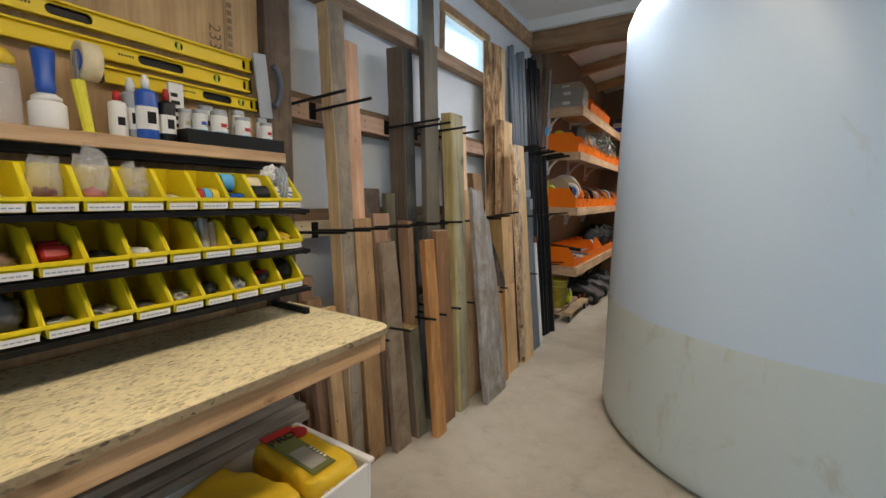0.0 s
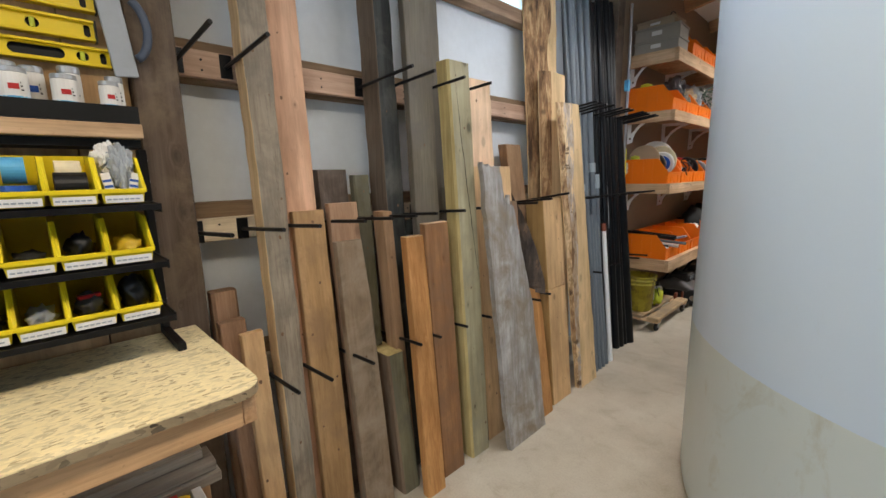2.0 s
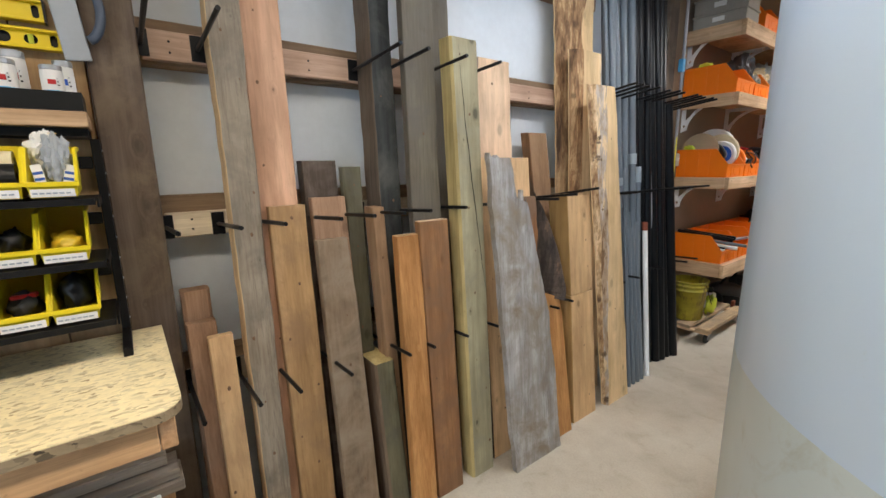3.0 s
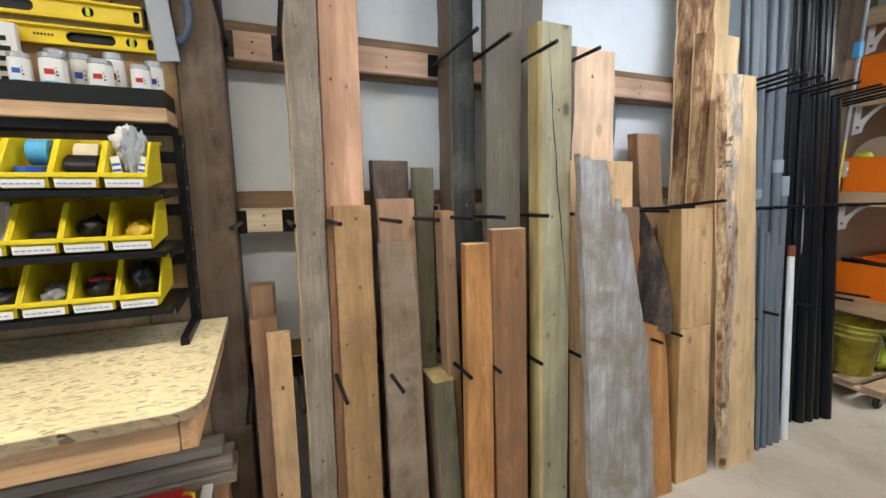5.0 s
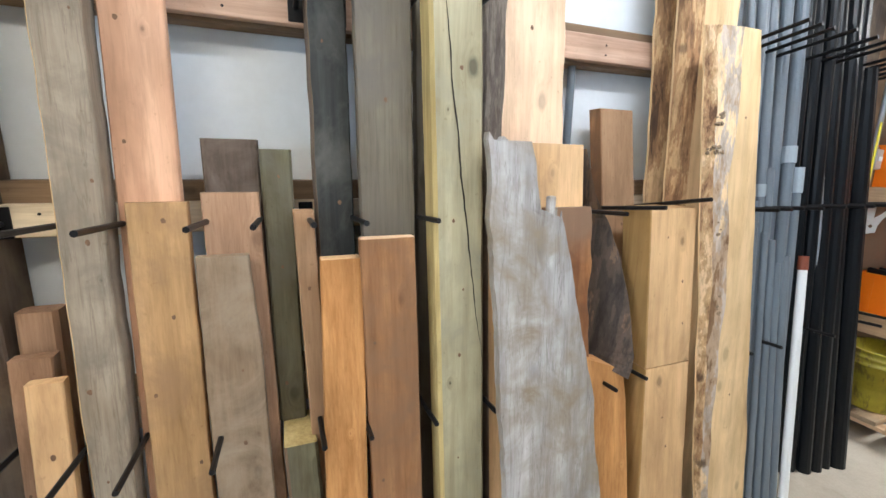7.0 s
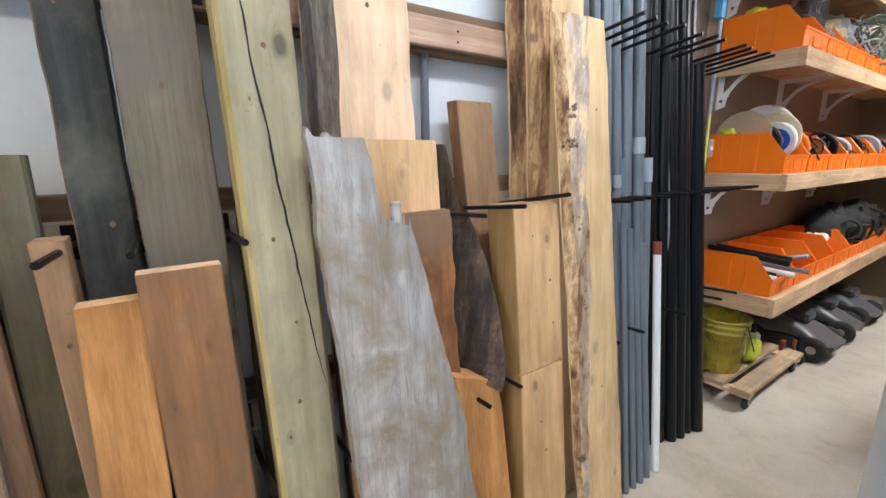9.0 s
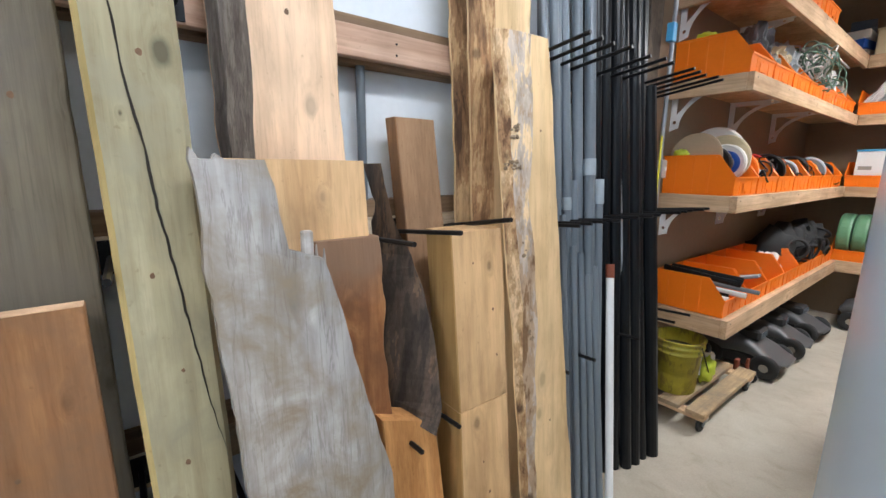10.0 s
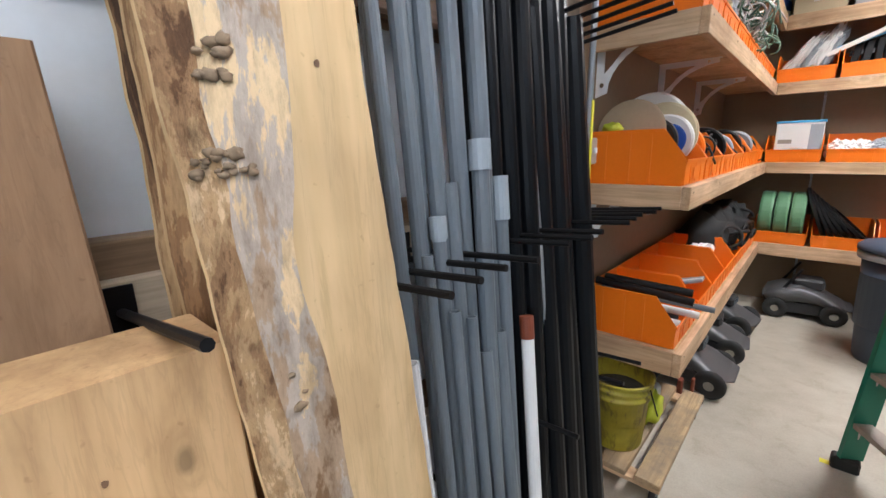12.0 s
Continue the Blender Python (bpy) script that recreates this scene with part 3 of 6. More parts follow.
for i, y in enumerate((6.6, 7.8, 9.0)):
    r = bmesh.new()
    box(r, (0, y - 0.03, -0.16), (7.4, y + 0.03, 0.0), 0.004)
    bmesh.ops.rotate(r, verts=r.verts, cent=(0, 0, 0), matrix=Matrix.Rotation(-math.atan2(1.4, 7.7), 3, "Y"))
    bmesh.ops.translate(r, verts=r.verts, vec=(-2.05, 0, 3.93))
    solo("rafter", r, M["rafter"], (0, 0, 0), "light timber rafter under the white ceiling", "rafter", "rafters of the bay")
solo("header_beam", boxes(((-2.13, 5.6, 3.56), (5.1, 5.76, 3.8)), bevel=0.006), M["beam"], (0, 0, 0), "dark brown timber header beam over the opening", "beam")
solo("wall_plate", boxes(((WALL, -4.2, 3.62), (WALL + 0.05, 5.6, 3.78)), bevel=0.004), M["rafter"], (0, 0, 0), "brown timber plate along the top of the wall", "timber")
solo("opening_post", boxes(((-2.145, 5.70, 0), (-1.99, 5.86, 3.56)), bevel=0.006), M["post"], (0, 0, 0), "dark brown timber post beside the opening", "post")
solo("brown_post", boxes(((-2.145, 1.625, 0), (-1.955, 1.778, 3.92)), bevel=0.006), M["post"], (0, 0, 0), "dark brown timber post between bench and lumber rack", "post")
pp = thing("plywood_panel", (-2.07, 0.0, 0.6), "plywood panel behind the bins with printed marks", "panel")
part("sheet", boxes(((-0.07, -1.6, 0.0), (0.07, 1.446, 2.8)), bevel=0.002), M["ply"], pp)
part("filler_strip", boxes(((-0.07, 1.45, 0.0), (0.069, 1.62, 2.8)), bevel=0.002), M["ply"], pp)

for i, (y0, y1) in enumerate(WIN):
    w = thing(f"window_{i + 1}", (WALL, (y0 + y1) / 2, 2.95), "high window of corrugated translucent sheet with timber sill", "window")
    w["kind"] = "structure"
    c = bmesh.new()
    rows = []
    for j in range(161):
        y = y0 + (y1 - y0) * j / 160
        x = -0.07 + 0.009 * math.sin(y * 2 * math.pi / 0.032)
        rows.append((c.verts.new((x, y - (y0 + y1) / 2, 0.0)), c.verts.new((x, y - (y0 + y1) / 2, 0.36))))
    for a, d in zip(rows, rows[1:]):
        c.faces.new((a[0], d[0], d[1], a[1])).smooth = True
    p = part("pane", c, M["corrugated"], w, "corrugated translucent plastic sheet", True)
    p.visible_shadow = False
    h = (y1 - y0) / 2
    part("sill", boxes(((0.0, -h - 0.3, -0.10), (0.10, h + 0.3 if i else h + 0.06, 0.0)), bevel=0.004), M["sill"], w)
    part("head", boxes(((0.0, -h - 0.06, 0.365), (0.04, h + 0.06, 0.44)), bevel=0.003), M["rafter"], w)
    for s in (-1, 1):
        part("jamb", boxes(((0.0, s * h - (0.05 if s < 0 else 0), 0.002), (0.03, s * h + (0.05 if s > 0 else 0), 0.363)), bevel=0.003), M["sill"], w)
solo("window_stud", boxes(((WALL + 0.002, 1.98, 2.96), (WALL + 0.09, 2.13, 3.6)), bevel=0.004), M["post"], (0, 0, 0), "dark timber stud beside the high window", "timber")

solo("backdrop", boxes(((-6.1, -6.0, -0.5), (-6.0, 12.0, 9.0))), M["sky"], (0, 0, 0), "bright white sky outside the high windows", "sky", kind="structure")

# rails and girts of the lumber rack
for z0, z1, zr0, zr1, key in ((1.455, 1.63, 1.462, 1.562, "rail_pale"), (2.13, 2.295, 2.142, 2.25, "rail"), (0.76, 0.93, 0.775, 0.88, "rail_pale")):
    solo("girt", boxes(((WALL + 0.003, 1.78, z0), (-2.07, 5.69, z1)), bevel=0.003), M["girt"], (0, 0, 0), "brown timber girt across the shed wall", "timber", "girts of the wall")
    rl = solo("rack_rail", boxes(((-2.066, 1.79, zr0), (-2.03, 5.68, zr1)), bevel=0.003), M[key], (0, 0, 0), "sawn timber rail holding the black rack arms", "timber", "rails of the lumber rack")
    for y in (1.88, 2.42, 2.95, 3.92, 4.4, 4.95):
        for dz in (0.03, 0.07):
            part("screw", tube(bmesh.new(), (-2.0305, y, zr0 + dz), (-2.028, y, zr0 + dz), 0.0045, 8), M["steel_black"], rl)


def rack_arm(y, z, tip, rise=0.02):
    a = thing("rod_bracket", (-2.03, y, z), "black steel rod bracket screwed to a timber rail", "bracket", "brackets of the lumber rack")
    part("rod", tube(bmesh.new(), (0.004, 0, -0.01), (tip + 2.03, 0, rise - 0.01 + 0.008), 0.0085, 8), M["steel_black"], a)
    part("mount", boxes(((0.0, -0.024, -0.055), (0.006, 0.024, 0.04)), bevel=0.001), M["steel_black"], a)


ARM_Y = (1.79, 1.975, 2.125, 2.342, 2.49, 2.638, 2.778, 2.99, 3.205, 3.70, 3.88, 4.11)
for y in ARM_Y:
    rack_arm(y, 1.515, -1.588, 0.065 if y == 4.11 else 0.038 if y == 3.88 else 0.02)
    if y not in (2.125, 2.342, 2.49, 3.70, 3.88, 4.11):
        rack_arm(y, 2.205, -1.58)
    if y not in (2.49, 4.11):
        rack_arm(y, 0.85, -1.55 if y == 3.70 else -1.58)
for j in range(14):
    y = 4.50 + j * 0.102
    if j in (4, 8):
        continue
    rack_arm(y, 2.215, -1.585 - 0.012 * (j % 3), 0.05)
    rack_arm(y, 1.50, -1.575 - 0.01 * (j % 3), 0.03)
    if j % 2 == 0:
        rack_arm(y, 0.86, -1.58, 0.02)


# ---- the timber leaning on the wall ----
def timber(name, y, yt, z, x, th, mat, label, edge=0.0, cut=0.0, wane=0.0, wane_mat=None, bev=0.004, seed=1, side_mat=None, bulge=0.0, taper=0.0, kn=0, end=None, belly=0.0, bark_mat=None, skew=0.0):
    """A board that leans on the wall: its foot and head along the wall (y, yt), lower and upper end z, the front's x on the floor and at 2 m (x),
    thickness; edge makes its outline uneven, cut slopes its head, wane is the part of its width that falls back under bark."""
    z0, z1 = z
    n = max(5, int((z1 - z0) / (0.035 if edge else 0.25)))
    bm = bmesh.new()
    rows = []
    org = Vector((x[0] + (x[1] - x[0]) * z0 / 2, (y[0] + y[1]) / 2, z0))
    for i in range(n + 1):
        s = i / n
        zz = z0 + (z1 - z0) * s
        front = x[0] + (x[1] - x[0]) * zz / 2 + bulge * math.sin(3.1 * s)
        a = y[0] + (yt[0] - y[0]) * s
        c = y[1] + (yt[1] - y[1]) * s
        if edge:
            a += edge * (noise.noise((zz * 3.3, seed, 0.3)) + 0.6 * noise.noise((zz * 12, seed, 4.3)))
            c += edge * (noise.noise((zz * 3.3, seed, 9.1)) + 0.6 * noise.noise((zz * 12, seed, 7.7)))
        c += belly * math.sin(3.14 * min(1, s * 1.3)) - belly * 0.9 * max(0.0, 0.06 - s) * 9
        c -= taper * max(0.0, s - 0.8) * 5
        wv = (c - a) * wane * (0.15 + 1.15 * s) * (1 + 0.3 * noise.noise((zz * 4, seed, 2.2))) if wane else bev
        wx = th * 0.82 if wane else bev
        ring = [(front, a + wv), (front, c - bev), (front - bev, c), (front - th + bev, c), (front - th, c - bev), (front - th, a + bev), (front - th + bev, a), (front - wx, a)]
        if wane:
            ring[7] = (front - wx, a + 0.002)
            ring.append((front - wx * 0.35, a + wv * (0.32 + 0.15 * noise.noise((zz * 7, seed, 5.5)))))
        if skew:
            ring = [(px - skew * (1 - 0.6 * s) * (c - py) / max(0.01, c - a), py) for px, py in ring]
        top = cut * 0.5 if i == n else 0.0
        rows.append([bm.verts.new(Vector((px, py, zz - (top * (py - a) / max(0.01, c - a) if i == n else 0))) - org) for px, py in ring])
    k = len(rows[0])
    for r0, r1 in zip(rows, rows[1:]):
        for i in range(k):
            f = bm.faces.new((r0[i], r0[(i + 1) % k], r1[(i + 1) % k], r1[i]))
            if wane and i in (7, 8):
                f.material_index = 2 if i == 7 and bark_mat else 1
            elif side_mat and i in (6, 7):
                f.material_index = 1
    bm.faces.new(rows[0][::-1])
    bm.faces.new(rows[-1])
    mats = [mat] + ([wane_mat] + ([bark_mat] if bark_mat else []) if wane else [side_mat] if side_mat else [])
    ob = solo(name, bm, mats, org, label, "timber", "timber leaning on the rack")
    rnd = random.Random(seed * 101 + int(y[0] * 1000))
    for i in range(kn):
        s = (i + rnd.uniform(0.2, 0.8)) / kn
        zz = z0 + (z1 - z0) * s
        a, c = y[0] + (yt[0] - y[0]) * s, y[1] + (yt[1] - y[1]) * s
        lo = 0.15 + (wane * (0.15 + 1.15 * s) if wane else 0)
        yy = a + (c - a) * rnd.uniform(min(0.8, lo), 0.85)
        r = rnd.uniform(0.003, 0.007)
        k2 = bmesh.new()
        fx = x[0] + (x[1] - x[0]) * zz / 2 + bulge * math.sin(3.1 * s) + 0.0011
        lean = (x[1] - x[0]) / 2
        rim = []
        for j in range(11):
            w = 6.28319 * j / 11
            rr = r * rnd.uniform(0.8, 1.15)
            rim.append(k2.verts.new(Vector((fx + lean * rr * 1.3 * math.sin(w), yy + rr * math.cos(w), zz + rr * 1.3 * math.sin(w))) - org))
        k2.faces.new(rim)
        part("knot", k2, M["knot"], ob)
    if end:
        e = bmesh.new()
        fx = x[0] + (x[1] - x[0]) * z1 / 2
        box(e, Vector((fx - th + 0.002, yt[0] + 0.002, z1)) - org, Vector((fx - 0.002, yt[1] - 0.002, z1 + 0.003)) - org, 0.001)
        part("sawn_end", e, end, ob, "pale sawn end grain")
    return ob


def leaning_timber():
    T = timber
    T("short_board", (1.86, 1.95), (1.86, 1.95), (0, 1.075), (-1.71, -1.94), 0.04, W["light"], "short light pine board leaning on the wall", kn=2)
    T("short_board", (1.81, 1.905), (1.80, 1.905), (0, 1.125), (-1.77, -2.005), 0.05, W["mid"], "short pinkish brown board behind the pine offcut", kn=2)
    T("post_offcut", (1.80, 1.90), (1.80, 1.905), (0, 1.245), (-1.885, -2.02), 0.075, W["mid"], "short square timber offcut with a chamfered head", bev=0.012)
    T("grey_timber", (1.992, 2.092), (1.992, 2.115), (0, 2.78), (-1.735, -1.865), 0.09, W["grey"], "long weathered grey timber with a pale split side", side_mat=W["split"], edge=0.005, kn=9)
    T("fir_plank", (2.105, 2.275), (2.125, 2.28), (0, 2.64), (-1.80, -1.925), 0.04, W["pink"], "long pinkish fir plank with knots", kn=7)
    T("fir_plank", (2.142, 2.30), (2.14, 2.297), (0, 1.575), (-1.745, -1.90), 0.042, W["tan"], "tan fir plank standing on the floor", edge=0.002, kn=7)
    T("rough_timber", (2.35, 2.515), (2.33, 2.495), (0, 1.765), (-1.86, -1.985), 0.07, W["rough"], "rough dark brown timber behind other planks")
    T("brown_plank", (2.36, 2.53), (2.33, 2.492), (0, 1.60), (-1.765, -1.91), 0.04, W["mid"], "pinkish brown plank behind the aged plank", kn=2)
    T("aged_plank", (2.325, 2.497), (2.314, 2.469), (0, 1.418), (-1.672, -1.852), 0.042, W["brown"], "aged grey-brown plank with a worn corner", taper=0.012, edge=0.002, kn=3)
    T("green_timber", (2.51, 2.60), (2.50, 2.597), (0.805, 1.735), (-1.82, -1.925), 0.05, W["green"], "green-grey treated timber standing on a short block", bev=0.008, kn=3)
    # the short block's side faces wear "dim", a painted shade tone
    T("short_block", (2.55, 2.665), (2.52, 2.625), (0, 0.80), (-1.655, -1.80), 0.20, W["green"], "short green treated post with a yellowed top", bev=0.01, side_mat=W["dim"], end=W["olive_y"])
    T("narrow_batten", (2.63, 2.69), (2.59, 2.652), (0, 1.545), (-1.70, -1.83), 0.09, W["umber"], "narrow tan batten between planks", kn=3)
    T("orange_plank", (2.625, 2.752), (2.658, 2.785), (0, 1.41), (-1.538, -1.765), 0.05, W["orange"], "warm orange fir plank with straight grain", end=W["light"])
    T("cedar_plank", (2.795, 2.965), (2.773, 2.946), (0, 1.47), (-1.59, -1.712), 0.045, W["redbrown"], "red-brown cedar plank with a pale sawn top", edge=0.001, kn=3, end=W["slab"])
    T("blackened_timber", (2.672, 2.80), (2.66, 2.77), (0, 2.74), (-1.79, -1.875), 0.145, W["black"], "long thick blackened timber with brown-grey sides", edge=0.006, seed=3, side_mat=W["aged"], kn=3)
    T("slate_plank", (2.815, 2.985), (2.782, 2.96), (0, 2.80), (-1.72, -1.788), 0.045, W["slate"], "long slate-grey weathered plank", edge=0.004, seed=5, kn=4)
    T("slate_plank", (3.02, 3.18), (3.03, 3.19), (0, 3.46), (-1.83, -1.94), 0.045, W["slate"], "very long grey plank reaching above the window sill", edge=0.004, seed=8, kn=4)
    T("olive_timber", (3.035, 3.198), (2.985, 3.16), (0, 2.335), (-1.585, -1.682), 0.10, W["olive"], "pale olive timber with a long drying crack", side_mat=W["olive_y"], edge=0.002, bev=0.012, seed=4, kn=8)
    T("maple_slab", (3.29, 3.66), (3.265, 3.63), (0, 2.34), (-1.80, -1.915), 0.055, W["slab"], "wide pale maple slab with dark bark edge", wane=0.22, wane_mat=W["bark_dark"], edge=0.008, seed=6, kn=5)
    T("pale_plank", (3.24, 3.66), (3.225, 3.635), (0, 1.775), (-1.63, -1.785), 0.05, W["light"], "wide pale pine plank behind the barn board", side_mat=W["rough"], kn=4)
    T("rust_slab", (3.47, 3.68), (3.46, 3.655), (0, 1.545), (-1.585, -1.765), 0.05, W["rust"], "rusty brown slab with a grey-brown upper end", edge=0.022, seed=7)
    T("orange_block", (3.62, 3.845), (3.60, 3.80), (0, 0.98), (-1.515, -1.74), 0.10, W["orange"], "short orange fir board with a slanted head", cut=0.16)
    T("dark_slab", (3.725, 3.78), (3.79, 3.80), (0.905, 1.77), (-1.127, -2.05), 0.04, W["bark_brown"], "dark live-edge bark slab resting on the rack arms", edge=0.014, seed=12, belly=0.055, skew=0.22)
    T("umber_timber", (3.93, 4.12), (3.885, 4.07), (0, 1.945), (-1.735, -2.0), 0.075, W["umber"], "brown square timber leaning on the rail", side_mat=W["redbrown"], kn=3)
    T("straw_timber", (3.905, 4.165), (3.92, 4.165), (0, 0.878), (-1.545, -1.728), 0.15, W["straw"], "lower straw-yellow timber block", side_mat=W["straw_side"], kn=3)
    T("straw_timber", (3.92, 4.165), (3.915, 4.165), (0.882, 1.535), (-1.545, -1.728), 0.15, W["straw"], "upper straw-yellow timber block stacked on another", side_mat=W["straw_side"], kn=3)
    T("tall_slab", (4.20, 4.53), (4.14, 4.50), (0, 3.25), (-1.84, -1.925), 0.08, W["honey"], "tall live-edge slab with brown bark", wane=0.62, wane_mat=W["bark_tan"], edge=0.012, seed=21)
    T("tall_slab", (4.20, 4.48), (4.14, 4.44), (0, 2.48), (-1.735, -1.815), 0.065, W["honey"], "live-edge slab with bark along one side", wane=0.25, wane_mat=W["bark_tan"], edge=0.008, seed=23)
    T("honey_slab", (4.27, 4.555), (4.10, 4.362), (0, 2.23), (-1.52, -1.652), 0.05, W["honey"], "honey-coloured slab with a silvery waney edge", wane=0.46, wane_mat=W["bark_grey"], edge=0.010, seed=25, kn=2, bark_mat=W["bark_ochre"])


BURL = ((4.178, 1.89), (4.178, 1.766))


def burls():
    """Clusters of dark knots on the waney side of the honey slab."""
    host = [o for o in scene.objects if o.name == "honey_slab"][0]
    rnd = random.Random(4)
    for zc, yc, wide, tall, count in ((BURL[0][1], BURL[0][0], 0.02, 0.028, 14), (BURL[1][1], BURL[1][0], 0.03, 0.016, 22), (1.12, 4.262, 0.012, 0.05, 5), (1.45, 4.225, 0.012, 0.04, 4)):
        for _ in range(count):
            y, z = yc + rnd.uniform(-wide, wide), zc + rnd.uniform(-tall, tall)
            r = rnd.uniform(0.003, 0.008)
            low = 4.27 - 0.0762 * z
            sink = 0.19 * max(0.0, low + 0.1 - y) + 0.6 * max(0.0, low + 0.035 - y)
            k = bmesh.new()
            bmesh.ops.create_icosphere(k, subdivisions=2, radius=1)
            for q in k.verts:
                d = 1 + 0.7 * noise.noise(q.co * 2 + Vector((y * 50, z * 50, 0)))
                q.co = Vector((-1.52 - 0.066 * z - 0.001 - sink, y, z)) + Vector((q.co.x * 0.0035, q.co.y * r * 1.4, q.co.z * r)) * d - host.location
            part("burl", k, M["burl"], host, "dark knot in the waney wood", True)



def olive_crack():
    """The drying crack that wanders down the olive timber."""
    host = [o for o in scene.objects if o.name == "olive_timber"][0]
    bm = bmesh.new()
    pts = []
    for i in range(60):
        z = 2.30 - 1.25 * i / 59
        y = 3.035 + 0.135 * (i / 59) ** 1.3 + 0.006 * noise.noise((z * 7, 2.1, 0)) + 0.003 * noise.noise((z * 31, 2.1, 0))
        w = 0.0028 * math.sin(math.pi * (i + 3) / 65) * (1 + 0.5 * noise.noise((z * 17, 0, 0)))
        x = -1.585 - 0.0485 * z + 0.0016
        pts.append((bm.verts.new(Vector((x, y - w, z)) - host.location), bm.verts.new(Vector((x, y + w, z)) - host.location)))
    for a, d in zip(pts, pts[1:]):
        bm.faces.new((a[0], a[1], d[1], d[0]))
    part("crack", bm, M["crack"], host, "dark drying crack")


def barn_board():
    """The silver barn board: a splintered head with a notch, and a foot that spreads."""
    bm = bmesh.new()
    n, cols = 60, 9
    grid = []
    for i in range(n + 1):
        s = i / n
        z = 1.80 * s
        left = 3.255 - 0.10 * min(1, s * 1.15) + 0.012 * noise.noise((z * 6, 3.3, 0)) + 0.006 * noise.noise((z * 25, 1.3, 0))
        right = 3.66 - 0.10 * s * 1.8 if s < 0.5 else 3.57 - 0.155 * (s - 0.5) / 0.36
        if s > 0.86:
            right = 3.335 - 0.045 * (s - 0.86) / 0.14
        right += 0.012 * noise.noise((z * 5, 8.3, 0)) + 0.006 * noise.noise((z * 22, 6.3, 0))
        row = []
        for j in range(cols + 1):
            u = j / cols
            y = left + (right - left) * u
            x = -1.46 - 0.078 * z + 0.006 * noise.noise((y * 14, z * 1.5, 2))
            if i == n:
                z = 1.80 - 0.07 * abs(noise.noise((u * 6, 4.4, 1))) - 0.05 * u
            row.append((x, y, z))
        grid.append(row)
    front = [[bm.verts.new(p) for p in row] for row in grid]
    back = [[bm.verts.new((x - 0.035, y, z)) for x, y, z in row] for row in grid]
    for i in range(n):
        for j in range(cols):
            bm.faces.new((front[i][j], front[i][j + 1], front[i + 1][j + 1], front[i + 1][j]))
            bm.faces.new((back[i][j], back[i + 1][j], back[i + 1][j + 1], back[i][j + 1]))
        for j in (0, cols):
            bm.faces.new((front[i][j], front[i + 1][j], back[i + 1][j], back[i][j]))
    for i in (0, n):
        for j in range(cols):
            bm.faces.new((front[i][j], front[i][j + 1], back[i][j + 1], back[i][j]))
    ob = solo("barn_board", bm, W["barn"], (0, 0, 0), "silver-grey weathered barn board with a splintered head", "timber", "timber leaning on the rack")
    part("stub", boxes(((-1.612, 3.372, 1.44), (-1.59, 3.40, 1.60)), bevel=0.004), W["barn"], ob, "broken grey stub")
    for p in range(6):
        y0 = 3.325 + 0.02 * p
        h = 0.0 + 0.05 * abs(noise.noise((p * 1.7, 0.2, 0.9)))
        sp = bmesh.new()
        tube(sp, (-1.60, y0, 1.44), (-1.598, y0 + 0.003, 1.54 + h), 0.012, 5, 0.002)
        part("splinter", sp, W["barn"] if p % 3 else W["light"], ob)


leaning_timber()
barn_board()
olive_crack()
burls()
solo("wall_conduit", tube(bmesh.new(), (-2.10, 3.80, 0.0), (-2.10, 3.80, 2.13), 0.018, 12), M["pvc"], (0, 0, 0), "grey conduit on the wall behind the timber", "pipe")


# ---- the tank ----
def water_tank():
    t = thing("water_tank", (0.70, 4.15, 0), "large milky plastic water tank, part filled", "tank")
    R = 1.40
    def shell(z0, z1, first=(), last=()):
        prof = list(first) + [(R + 0.004 * math.sin(z * 2.1), z) for z in [z0 + (z1 - z0) * i / 14 for i in range(15)]] + list(last)
        return lathe(prof, 72, caps=False)
    part("lower_wall", shell(0.10, 0.955, [(R - 0.11, 0.0), (R - 0.05, 0.012), (R - 0.015, 0.045)]), M["poly_wet"], t, "bluish wall below the water line", True)
    part("upper_wall", shell(0.955, 3.0, (), [(R - 0.03, 3.08), (R - 0.12, 3.15), (0.5, 3.4), (0.02, 3.43)]), M["poly"], t, "milky white wall above the water line", True)


water_tank()


